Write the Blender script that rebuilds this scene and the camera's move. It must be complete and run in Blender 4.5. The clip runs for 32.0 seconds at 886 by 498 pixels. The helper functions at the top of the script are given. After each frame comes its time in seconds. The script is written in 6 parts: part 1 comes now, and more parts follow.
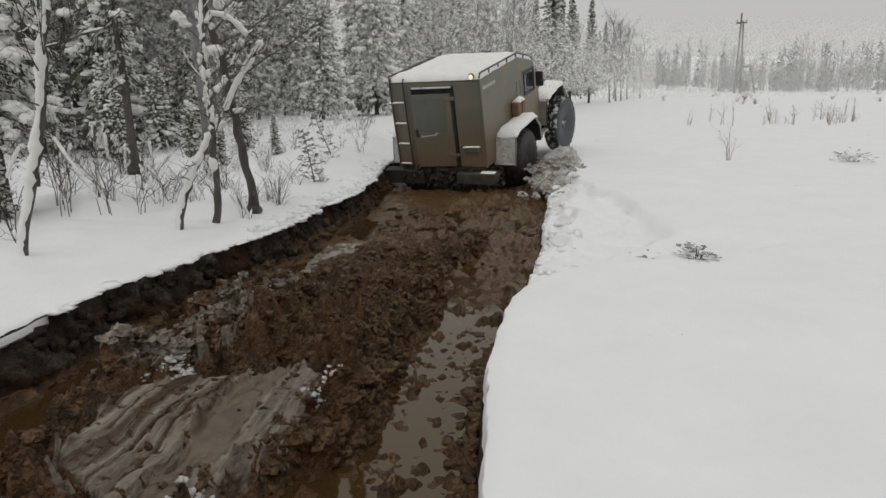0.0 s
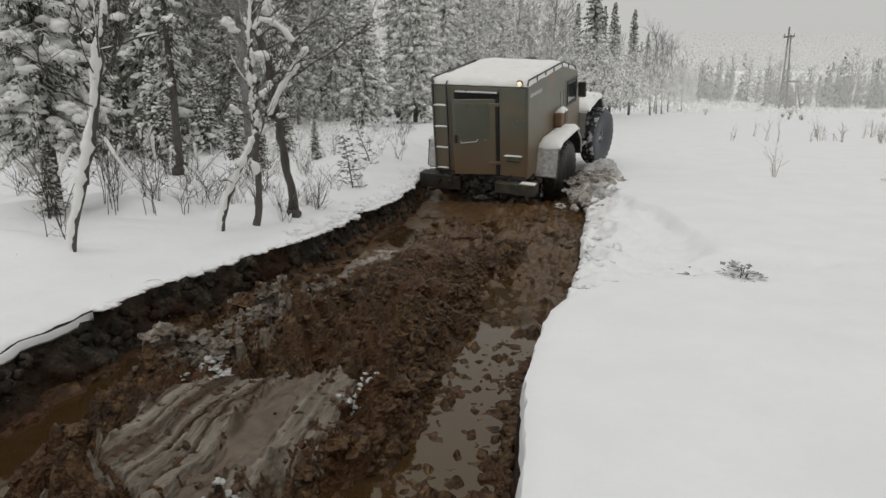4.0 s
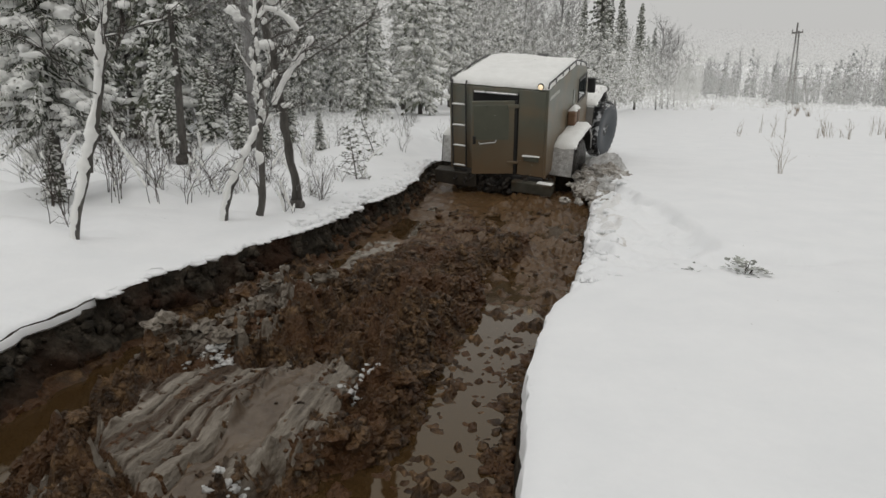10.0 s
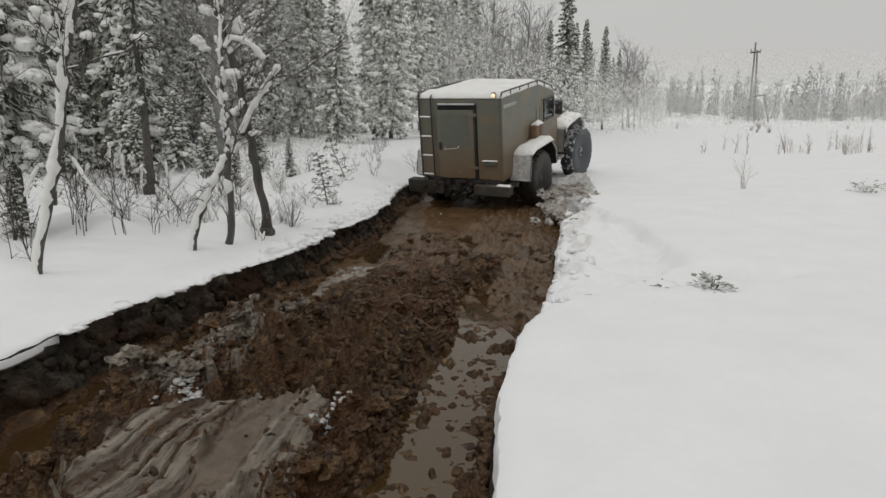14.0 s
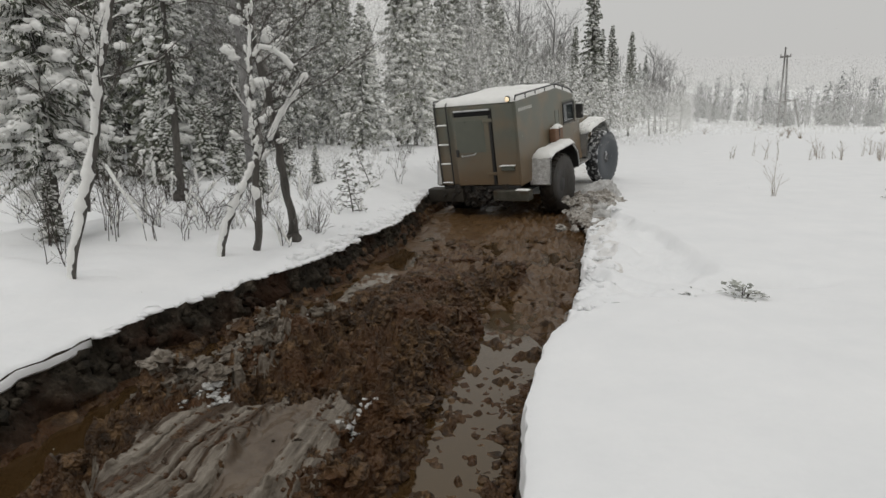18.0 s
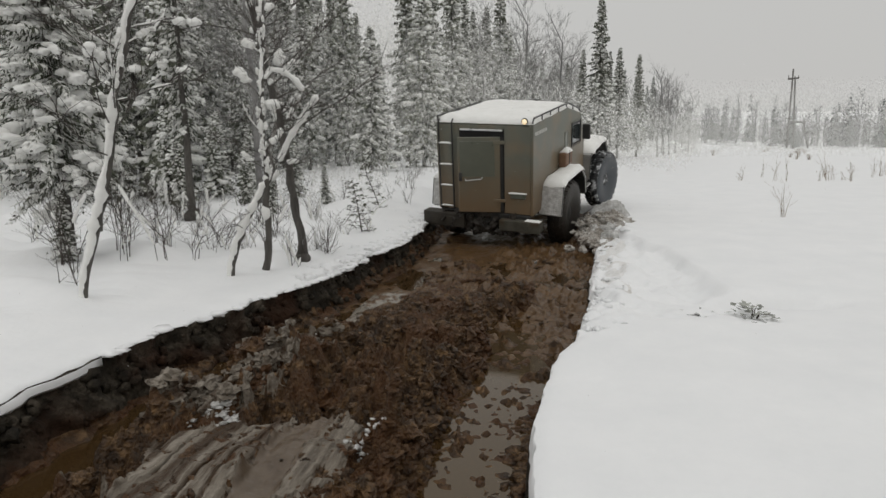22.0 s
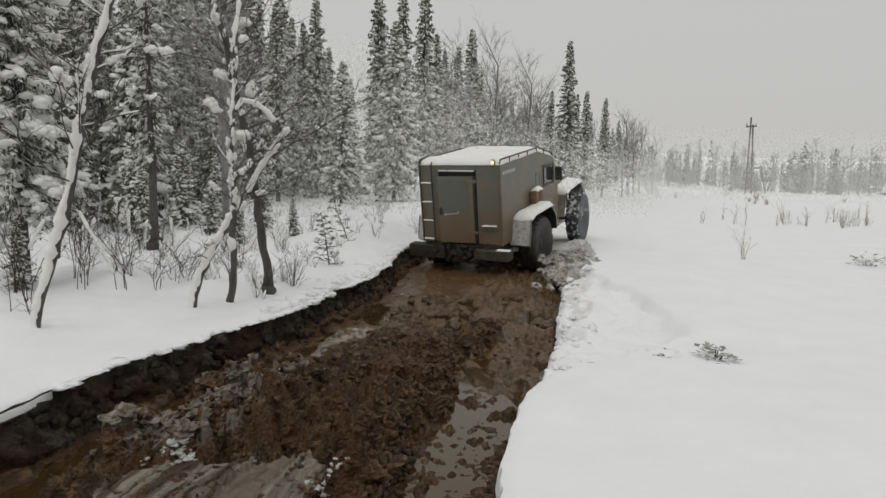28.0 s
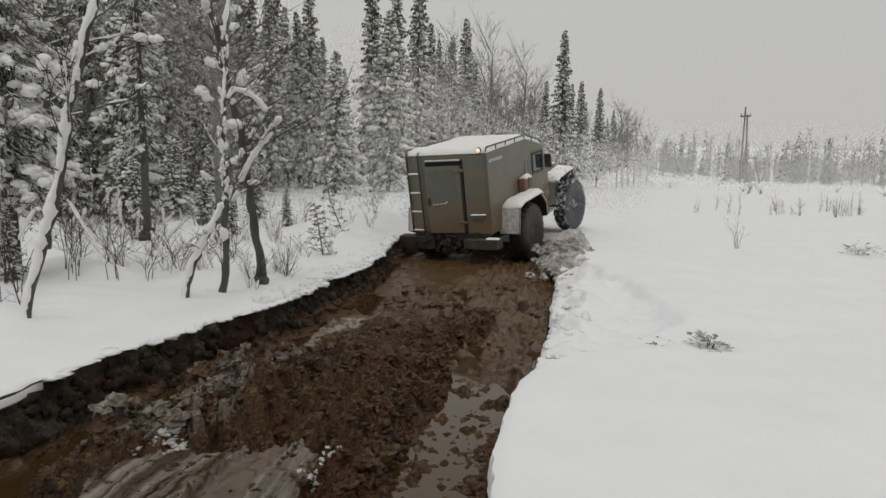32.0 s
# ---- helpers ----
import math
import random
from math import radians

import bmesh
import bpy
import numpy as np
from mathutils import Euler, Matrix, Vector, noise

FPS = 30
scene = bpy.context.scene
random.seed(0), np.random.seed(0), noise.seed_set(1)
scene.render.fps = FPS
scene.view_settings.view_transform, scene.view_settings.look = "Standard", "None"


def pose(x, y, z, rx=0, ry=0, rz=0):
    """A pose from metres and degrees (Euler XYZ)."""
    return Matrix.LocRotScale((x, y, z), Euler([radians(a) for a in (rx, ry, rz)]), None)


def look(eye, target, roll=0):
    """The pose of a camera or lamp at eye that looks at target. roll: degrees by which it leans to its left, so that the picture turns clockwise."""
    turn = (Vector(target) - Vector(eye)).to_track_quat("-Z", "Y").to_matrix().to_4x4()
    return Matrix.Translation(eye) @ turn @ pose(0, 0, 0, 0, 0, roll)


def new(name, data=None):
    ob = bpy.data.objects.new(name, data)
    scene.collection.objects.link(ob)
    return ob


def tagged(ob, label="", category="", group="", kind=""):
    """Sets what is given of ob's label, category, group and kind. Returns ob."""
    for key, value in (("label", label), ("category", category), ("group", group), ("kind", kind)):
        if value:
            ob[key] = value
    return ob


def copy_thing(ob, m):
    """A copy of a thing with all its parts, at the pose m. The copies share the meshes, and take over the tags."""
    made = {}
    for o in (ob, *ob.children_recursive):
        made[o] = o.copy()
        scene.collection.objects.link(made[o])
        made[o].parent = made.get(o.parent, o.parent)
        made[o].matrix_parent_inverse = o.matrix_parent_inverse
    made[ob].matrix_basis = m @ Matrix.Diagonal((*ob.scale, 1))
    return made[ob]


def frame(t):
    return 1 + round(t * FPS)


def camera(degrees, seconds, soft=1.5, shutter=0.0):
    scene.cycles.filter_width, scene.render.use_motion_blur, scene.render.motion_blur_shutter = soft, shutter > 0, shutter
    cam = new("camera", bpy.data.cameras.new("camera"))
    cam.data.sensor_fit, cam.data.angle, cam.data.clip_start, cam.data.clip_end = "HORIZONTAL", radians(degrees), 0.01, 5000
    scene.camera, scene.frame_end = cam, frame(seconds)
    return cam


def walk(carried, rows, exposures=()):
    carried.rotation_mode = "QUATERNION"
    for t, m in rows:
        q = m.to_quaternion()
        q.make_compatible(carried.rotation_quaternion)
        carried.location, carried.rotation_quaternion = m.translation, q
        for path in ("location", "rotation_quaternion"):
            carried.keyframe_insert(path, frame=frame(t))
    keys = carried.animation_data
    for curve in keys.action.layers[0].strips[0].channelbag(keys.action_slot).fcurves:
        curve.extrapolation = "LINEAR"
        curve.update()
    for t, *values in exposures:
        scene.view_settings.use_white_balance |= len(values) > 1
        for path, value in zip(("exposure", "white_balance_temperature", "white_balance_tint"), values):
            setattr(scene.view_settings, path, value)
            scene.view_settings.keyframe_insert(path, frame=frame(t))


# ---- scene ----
# The camera stands beside the churned track, held by hand: seconds, eye, heading to the left, tilt and lean in degrees.
CAMERA_ROWS = [
    (0, 0.014, -0.043, 1.644, -1.13, -14.30, -1.02),
    (0.5, -0.008, -0.031, 1.643, -0.18, -13.54, -0.16),
    (1, -0.007, -0.029, 1.651, 1.64, -13.29, -0.02),
    (1.5, -0.012, -0.025, 1.653, 1.94, -13.31, 0.09),
    (2, -0.021, -0.025, 1.650, 2.64, -13.39, -0.01),
    (2.5, -0.029, -0.016, 1.660, 2.16, -13.20, 0.28),
    (4.5, -0.037, -0.007, 1.648, 1.87, -13.82, 0.15),
    (5, -0.030, -0.001, 1.651, 1.93, -14.04, 0.26),
    (5.5, -0.035, -0.004, 1.647, 2.26, -13.92, 0.61),
    (6, -0.038, -0.006, 1.651, 2.42, -14.17, 0.81),
    (6.5, -0.037, -0.009, 1.652, 2.35, -13.92, 1.02),
    (7, -0.049, 0.006, 1.648, 1.96, -14.04, 1.29),
    (7.5, -0.032, 0.033, 1.637, 1.29, -14.70, 0.66),
    (8, -0.042, 0.036, 1.632, 2.60, -15.20, 0.21),
    (8.5, -0.040, 0.027, 1.635, 3.42, -15.84, 0.23),
    (9, -0.040, 0.024, 1.637, 2.79, -15.40, 0.53),
    (9.5, -0.033, 0.013, 1.637, 2.35, -14.92, 0.79),
    (10, -0.038, 0.008, 1.636, 2.18, -14.18, 0.79),
    (10.5, -0.031, 0.020, 1.635, 1.88, -14.43, 0.42),
    (11, -0.021, 0.021, 1.635, 1.35, -14.67, 0.48),
    (11.5, -0.015, 0.015, 1.638, 0.77, -14.23, 0.42),
    (12, -0.014, 0.005, 1.646, 1.00, -13.38, 0.15),
    (12.5, 0.001, -0.003, 1.647, 0.41, -12.92, -0.12),
    (13, 0.000, 0.000, 1.650, 0.00, -12.57, -0.00),
    (13.5, 0.001, -0.005, 1.655, 0.21, -12.14, -0.04),
    (14, 0.004, -0.003, 1.655, -0.12, -12.18, -0.29),
    (14.5, 0.002, 0.001, 1.657, 0.01, -11.98, -0.36),
    (16.5, -0.018, 0.008, 1.650, 0.83, -11.88, -0.51),
    (17, -0.020, 0.002, 1.650, 1.28, -11.55, -0.55),
    (17.5, -0.023, 0.001, 1.647, 1.78, -11.81, -0.42),
    (18, -0.012, 0.001, 1.657, 2.08, -11.57, -0.55),
    (18.5, -0.012, -0.007, 1.657, 2.47, -11.33, -0.92),
    (19, -0.004, -0.004, 1.657, 2.42, -11.14, -0.86),
    (19.5, -0.001, -0.009, 1.655, 2.61, -10.60, -1.12),
    (20, 0.003, -0.009, 1.660, 2.49, -10.51, -1.02),
    (20.5, 0.006, -0.025, 1.665, 2.62, -10.15, -0.95),
    (21, -0.006, -0.023, 1.664, 2.66, -10.17, -0.85),
    (21.5, -0.019, -0.023, 1.658, 2.94, -9.99, -0.69),
    (22, -0.013, -0.025, 1.658, 2.81, -9.72, -0.54),
    (22.5, -0.006, -0.016, 1.657, 2.53, -9.68, -0.41),
    (23, -0.005, -0.028, 1.660, 2.59, -9.39, -0.44),
    (23.5, -0.004, -0.024, 1.657, 2.30, -9.42, -0.57),
    (24, -0.009, -0.091, 1.661, 2.66, -9.13, -0.50),
    (24.5, -0.002, -0.036, 1.657, 3.01, -9.23, 0.17),
    (25, -0.006, -0.020, 1.662, 1.44, -8.57, 1.31),
    (25.5, -0.014, 0.013, 1.660, 2.31, -8.03, 0.85),
    (27.5, -0.032, 0.002, 1.668, 0.09, -6.77, 1.05),
    (28, -0.029, -0.005, 1.666, -0.14, -6.58, 1.16),
    (28.5, -0.022, -0.010, 1.663, -0.37, -6.61, 0.91),
    (29, -0.019, -0.009, 1.665, -0.55, -6.75, 0.67),
    (29.5, -0.017, -0.005, 1.664, -0.52, -6.59, 0.72),
    (30, -0.022, 0.003, 1.655, -1.37, -7.80, 1.03),
    (30.5, -0.011, 0.033, 1.645, -2.17, -8.40, 0.84),
    (31, -0.008, 0.046, 1.655, -0.92, -8.64, 0.89),
    (31.5, -0.010, 0.039, 1.648, -0.35, -7.75, 1.02),
    (32, -0.008, 0.010, 1.649, -0.61, -7.41, 1.08),
]


def held(x, y, z, yaw, tilt, lean):
    a, b = radians(yaw), radians(tilt)
    way = Vector((-math.sin(a) * math.cos(b), math.cos(a) * math.cos(b), math.sin(b)))
    return look((x, y, z), Vector((x, y, z)) + way, lean)


cam = camera(69.69, 32.0, soft=1.5)
walk(cam, [(t, held(*p)) for t, *p in CAMERA_ROWS], exposures=[(0, -0.53), (1.0, -0.57), (2.0, -0.48), (30, -0.48), (31, -0.50), (32, -0.55)])

# ---- light: an overcast, snowing sky ----
world = bpy.data.worlds.new("overcast_sky")
scene.world = world
world.use_nodes = True
wn, wl = world.node_tree.nodes, world.node_tree.links
wn.clear()
w_out, w_bg, w_mix = wn.new("ShaderNodeOutputWorld"), wn.new("ShaderNodeBackground"), wn.new("ShaderNodeMix")
w_sky, w_geo, w_sep, w_ramp = wn.new("ShaderNodeTexSky"), wn.new("ShaderNodeTexCoord"), wn.new("ShaderNodeSeparateXYZ"), wn.new("ShaderNodeValToRGB")
w_sky.sky_type, w_sky.sun_disc = "NISHITA", False
w_sky.sun_elevation, w_sky.sun_rotation = radians(32), radians(150)
w_sky.air_density, w_sky.dust_density = 2.0, 4.0
w_scale = wn.new("ShaderNodeMix")
w_scale.data_type = w_mix.data_type = "RGBA"
w_scale.blend_type = "MULTIPLY"
w_scale.inputs[0].default_value = 1.0
w_scale.inputs[7].default_value = (0.1, 0.1, 0.1, 1)
wl.new(w_sky.outputs[0], w_scale.inputs[6])
wl.new(w_geo.outputs["Generated"], w_sep.inputs[0])
wl.new(w_sep.outputs[2], w_ramp.inputs[0])
w_ramp.color_ramp.elements[0].color = (0.76, 0.755, 0.74, 1)
w_ramp.color_ramp.elements[1].color = (1.20, 1.19, 1.16, 1)
w_ramp.color_ramp.elements.new(0.45).color = (0.79, 0.785, 0.77, 1)
w_ramp.color_ramp.elements[0].position = 0.02
w_mix.inputs[0].default_value = 0.96
wl.new(w_scale.outputs[2], w_mix.inputs[6])
wl.new(w_ramp.outputs[0], w_mix.inputs[7])
wl.new(w_mix.outputs[2], w_bg.inputs[0])
wl.new(w_bg.outputs[0], w_out.inputs[0])
w_bg.inputs[1].default_value = 1.0

sun = new("sun", bpy.data.lights.new("sun", "SUN"))
sun.data.energy, sun.data.angle, sun.data.color = 0.5, radians(25), (1.0, 0.98, 0.95)
sun.matrix_basis = look((0, 0, 30), (8, 14, 0))


# ---- materials ----
def material(name, colors, scale=4.0, rough=0.7, bump=0.3, bump_scale=20.0, metallic=0.0, stain=None, coat=0.0, random_tint=0.0, stretch=(1, 1, 1), emit=None, spec=0.5, bump_depth=0.03):
    """Two-scale noise over colours, a fine relief and, if given, stains: (colour, scale, low, high)."""
    m = bpy.data.materials.new(name)
    m.use_nodes = True
    n, l = m.node_tree.nodes, m.node_tree.links
    b = n["Principled BSDF"]
    tc, mp = n.new("ShaderNodeTexCoord"), n.new("ShaderNodeMapping")
    mp.inputs["Scale"].default_value = stretch
    l.new(tc.outputs["Object"], mp.inputs[0])
    big, ramp = n.new("ShaderNodeTexNoise"), n.new("ShaderNodeValToRGB")
    big.inputs["Scale"].default_value, big.inputs["Detail"].default_value, big.inputs["Roughness"].default_value = scale, 8, 0.65
    l.new(mp.outputs[0], big.inputs["Vector"])
    l.new(big.outputs[0], ramp.inputs[0])
    els = ramp.color_ramp.elements
    els[0].position, els[1].position = 0.3, 0.7
    els[0].color, els[1].color = (*colors[0], 1), (*colors[-1], 1)
    for i, c in enumerate(colors[1:-1]):
        els.new(0.3 + 0.4 * (i + 1) / (len(colors) - 1)).color = (*c, 1)
    out = ramp.outputs[0]
    if stain:
        sn, sr, sm = n.new("ShaderNodeTexNoise"), n.new("ShaderNodeMapRange"), n.new("ShaderNodeMix")
        sn.inputs["Scale"].default_value, sn.inputs["Detail"].default_value = stain[1], 6
        sr.inputs[1].default_value, sr.inputs[2].default_value = stain[2], stain[3]
        sm.data_type = "RGBA"
        sm.inputs[7].default_value = (*stain[0], 1)
        l.new(mp.outputs[0], sn.inputs["Vector"])
        l.new(sn.outputs[0], sr.inputs[0])
        l.new(sr.outputs[0], sm.inputs[0])
        l.new(out, sm.inputs[6])
        out = sm.outputs[2]
    if random_tint:
        oi, hv, mr = n.new("ShaderNodeObjectInfo"), n.new("ShaderNodeHueSaturation"), n.new("ShaderNodeMapRange")
        mr.inputs[3].default_value, mr.inputs[4].default_value = 1 - random_tint, 1 + random_tint
        l.new(oi.outputs["Random"], mr.inputs[0])
        l.new(mr.outputs[0], hv.inputs["Value"])
        l.new(out, hv.inputs["Color"])
        out = hv.outputs[0]
    l.new(out, b.inputs["Base Color"])
    fine, bp = n.new("ShaderNodeTexNoise"), n.new("ShaderNodeBump")
    fine.inputs["Scale"].default_value, fine.inputs["Detail"].default_value = bump_scale, 6
    bp.inputs["Strength"].default_value, bp.inputs["Distance"].default_value = bump, bump_depth
    l.new(mp.outputs[0], fine.inputs["Vector"])
    l.new(fine.outputs[0], bp.inputs["Height"])
    l.new(bp.outputs[0], b.inputs["Normal"])
    rr = n.new("ShaderNodeMapRange")
    rr.inputs[3].default_value, rr.inputs[4].default_value = max(0.02, rough - 0.12), min(1, rough + 0.12)
    l.new(big.outputs[0], rr.inputs[0])
    l.new(rr.outputs[0], b.inputs["Roughness"])
    b.inputs["Metallic"].default_value, b.inputs["Coat Weight"].default_value = metallic, coat
    b.inputs["Specular IOR Level"].default_value = spec
    if emit:
        b.inputs["Emission Color"].default_value, b.inputs["Emission Strength"].default_value = (*emit[0], 1), emit[1]
    return m


SNOW = material("snow", [(0.80, 0.81, 0.82), (0.86, 0.865, 0.87)], 1.3, 0.75, 0.25, 14, spec=0.2)
SNOW_TREE = material("snow_on_branches", [(0.79, 0.79, 0.765), (0.87, 0.87, 0.85)], 6, 0.8, 0.4, 30, spec=0.2)
SNOW_ROUGH = material("trampled_snow", [(0.70, 0.69, 0.67), (0.83, 0.83, 0.83)], 5, 0.8, 0.8, 22, stain=((0.30, 0.25, 0.20), 3.5, 0.60, 0.72), spec=0.2)
SNOW_DIRTY = material("muddy_snow", [(0.11, 0.085, 0.06), (0.36, 0.335, 0.30), (0.58, 0.565, 0.54)], 6, 0.7, 1.0, 25)
MUD = material("wet_mud", [(0.008, 0.0043, 0.0018), (0.060, 0.0320, 0.0130), (0.225, 0.134, 0.062)], 11, 0.42, 1.0, 46, stain=((0.078, 0.0350, 0.0122), 2.2, 0.46, 0.62), spec=0.36, bump_depth=0.028)
MUD_PALE = material("drying_grey_mud", [(0.058, 0.045, 0.033), (0.165, 0.140, 0.110), (0.295, 0.263, 0.222)], 9, 0.50, 1.0, 30, stain=((0.050, 0.030, 0.016), 5.0, 0.53, 0.63), spec=0.35, bump_depth=0.018)
_map = MUD_PALE.node_tree.nodes["Mapping"]
_map.vector_type = "TEXTURE"
_map.inputs["Rotation"].default_value, _map.inputs["Scale"].default_value = (0, 0, radians(79.8)), (5.0, 0.55, 1)
SOIL = material("dark_peat_bank", [(0.007, 0.006, 0.0045), (0.029, 0.0235, 0.0165), (0.13, 0.11, 0.085)], 4.5, 0.8, 1.0, 26, stain=((0.034, 0.016, 0.008), 1.6, 0.48, 0.62), spec=0.2, bump_depth=0.05)
SLURRY = material("liquid_brown_mud", [(0.074, 0.040, 0.0165), (0.124, 0.072, 0.032)], 2.5, 0.32, 0.5, 13, spec=0.4)
SLUSH = material("grey_slush", [(0.17, 0.15, 0.12), (0.34, 0.31, 0.265)], 5, 0.22, 0.3, 30, stain=((0.07, 0.045, 0.024), 9, 0.56, 0.64), spec=0.6)
MUD_TAN = material("smeared_tan_mud", [(0.075, 0.052, 0.034), (0.150, 0.115, 0.082)], 6, 0.32, 0.4, 30, spec=0.45, bump_depth=0.01)
BARK = material("grey_bark", [(0.045, 0.041, 0.036), (0.125, 0.116, 0.104)], 14, 0.85, 0.9, 45, stretch=(1, 1, 0.3))
BARK_PALE = material("birch_bark", [(0.10, 0.092, 0.085), (0.30, 0.285, 0.265)], 9, 0.75, 0.6, 40, stain=((0.04, 0.035, 0.03), 7, 0.55, 0.65), stretch=(1, 1, 0.5))
TWIG = material("dark_twigs", [(0.035, 0.028, 0.024), (0.08, 0.066, 0.056)], 20, 0.85, 0.3, 60)
# Paler than NEEDLE_NEAR: haze over the mid wood is put into this colour.
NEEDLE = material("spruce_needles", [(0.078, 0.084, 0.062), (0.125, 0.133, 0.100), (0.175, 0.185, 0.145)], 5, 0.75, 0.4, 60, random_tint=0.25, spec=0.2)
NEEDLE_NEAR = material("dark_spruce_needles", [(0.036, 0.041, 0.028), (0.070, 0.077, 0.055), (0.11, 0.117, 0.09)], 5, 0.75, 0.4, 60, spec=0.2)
# Haze across the clearing is painted into these far needles as pale grey.
NEEDLE_FAR = material("far_hazed_needles", [(0.15, 0.16, 0.16), (0.24, 0.25, 0.245)], 3, 0.85, 0.3, 60, spec=0.2)
# Far spruces' haze is put into this needle colour; the white sprays are snow.
NEEDLE_HAZED = material("haze_paled_needles", [(0.10, 0.115, 0.10), (0.24, 0.26, 0.245)], 4, 0.8, 0.4, 60, random_tint=0.25, spec=0.2)
# The grey lift paints haze on the bare trees; snow-dusted low brush shares it.
TWIG_HAZED = material("hazed_snowy_twigs", [(0.16, 0.155, 0.15), (0.34, 0.335, 0.33)], 6, 0.85, 0.3, 60, random_tint=0.2)
# Far twigs are lightened and greyed here to carry the distance haze.
TWIG_FAR = material("far_hazed_twigs", [(0.20, 0.20, 0.205), (0.30, 0.30, 0.305)], 6, 0.85, 0.3, 60)
DRY = material("dry_stalks", [(0.14, 0.10, 0.06), (0.26, 0.20, 0.13)], 12, 0.85, 0.3, 60)
LEAF = material("frozen_leaves", [(0.17, 0.18, 0.15), (0.50, 0.51, 0.47)], 8, 0.6, 0.3, 60, random_tint=0.3)
PAINT = material("khaki_paint", [(0.112, 0.118, 0.092), (0.138, 0.144, 0.114)], 1.5, 0.42, 0.06, 60, stain=((0.182, 0.143, 0.092), 2.0, 0.46, 0.74), coat=0.10)
PAINT_MUDDY = material("mud_splashed_khaki_paint", [(0.12, 0.085, 0.05), (0.23, 0.155, 0.085)], 2.2, 0.6, 0.25, 50, stain=((0.090, 0.088, 0.066), 1.5, 0.42, 0.60))
ALU = material("dirty_bare_metal", [(0.26, 0.26, 0.25), (0.42, 0.42, 0.41)], 3, 0.42, 0.15, 50, metallic=0.7, stain=((0.13, 0.10, 0.07), 3, 0.5, 0.7))
BLACK = material("black_steel", [(0.012, 0.012, 0.012), (0.035, 0.033, 0.03)], 8, 0.5, 0.2, 40)
CHROME = material("worn_chrome", [(0.5, 0.5, 0.5), (0.68, 0.68, 0.68)], 10, 0.3, 0.1, 60, metallic=0.9)
RUBBER = material("wet_rubber", [(0.014, 0.015, 0.017), (0.035, 0.036, 0.038)], 6, 0.55, 0.4, 50, stain=((0.50, 0.51, 0.52), 9, 0.53, 0.60))
RUBBER_MUD = material("mud_caked_rubber", [(0.010, 0.009, 0.007), (0.038, 0.029, 0.021)], 5, 0.5, 0.6, 40)
GLASS = material("dark_window_glass", [(0.02, 0.026, 0.028), (0.035, 0.045, 0.045)], 2, 0.08, 0.02, 10, coat=0.6)
RUST = material("rust_brown_can_paint", [(0.125, 0.066, 0.038), (0.195, 0.11, 0.062)], 8, 0.6, 0.2, 50)
LAMP = material("lit_work_lamp", [(0.9, 0.8, 0.65), (1, 0.9, 0.75)], 5, 0.3, 0.05, 40, emit=((1.0, 0.72, 0.38), 0.9))
# Near-black that paints the cab's inner shade round the rear door.
DOORWAY_SHADE = material("doorway_shade", [(0.012, 0.012, 0.012), (0.02, 0.02, 0.02)], 5, 0.8, 0.1, 20)
LETTER = material("faded_white_letters", [(0.45, 0.45, 0.42), (0.6, 0.6, 0.57)], 20, 0.6, 0.1, 40)
WOOD_GREY = material("weathered_pole_wood", [(0.10, 0.095, 0.09), (0.2, 0.19, 0.18)], 10, 0.85, 0.4, 40, stretch=(1, 1, 0.2))

WATER = bpy.data.materials.new("puddle_water")
WATER.use_nodes = True
_n, _l = WATER.node_tree.nodes, WATER.node_tree.links
_b = _n["Principled BSDF"]
_b.inputs["Base Color"].default_value = (0.050, 0.0285, 0.0110, 1)
_b.inputs["Specular IOR Level"].default_value = 0.85
_b.inputs["Specular Tint"].default_value = (1.0, 0.85, 0.61, 1)
_b.inputs["Roughness"].default_value = 0.06
_w, _p = _n.new("ShaderNodeTexNoise"), _n.new("ShaderNodeBump")
_w.inputs["Scale"].default_value = 7
_p.inputs["Strength"].default_value, _p.inputs["Distance"].default_value = 0.08, 0.02
_l.new(_w.outputs[0], _p.inputs["Height"])
_l.new(_p.outputs[0], _b.inputs["Normal"])



def snow_dusted(m, share, white=(0.74, 0.74, 0.715)):
    """Some sprays of a crown are white with snow, some half so."""
    n, l = m.node_tree.nodes, m.node_tree.links
    b = n["Principled BSDF"]
    src = b.inputs["Base Color"].links[0].from_socket
    g, mr, mx = n.new("ShaderNodeNewGeometry"), n.new("ShaderNodeMapRange"), n.new("ShaderNodeMix")
    mr.inputs[1].default_value, mr.inputs[2].default_value = 1 - share - 0.12, 1 - share + 0.12
    l.new(g.outputs["Random Per Island"], mr.inputs[0])
    mx.data_type = "RGBA"
    mx.inputs[7].default_value = (*white, 1)
    l.new(mr.outputs[0], mx.inputs[0])
    l.new(src, mx.inputs[6])
    l.new(mx.outputs[2], b.inputs["Base Color"])


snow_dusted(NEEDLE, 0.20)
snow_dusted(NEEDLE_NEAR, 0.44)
snow_dusted(NEEDLE_HAZED, 0.45)


# ---- building helpers ----
def mesh_of(name, verts, faces, mats, smooth=False, index=None):
    me = bpy.data.meshes.new(name)
    me.from_pydata([tuple(v) for v in verts], [], faces)
    for m in mats if isinstance(mats, (list, tuple)) else [mats]:
        me.materials.append(m)
    if index is not None:
        me.polygons.foreach_set("material_index", index)
    if smooth:
        me.polygons.foreach_set("use_smooth", [True] * len(me.polygons))
    me.update()
    return me


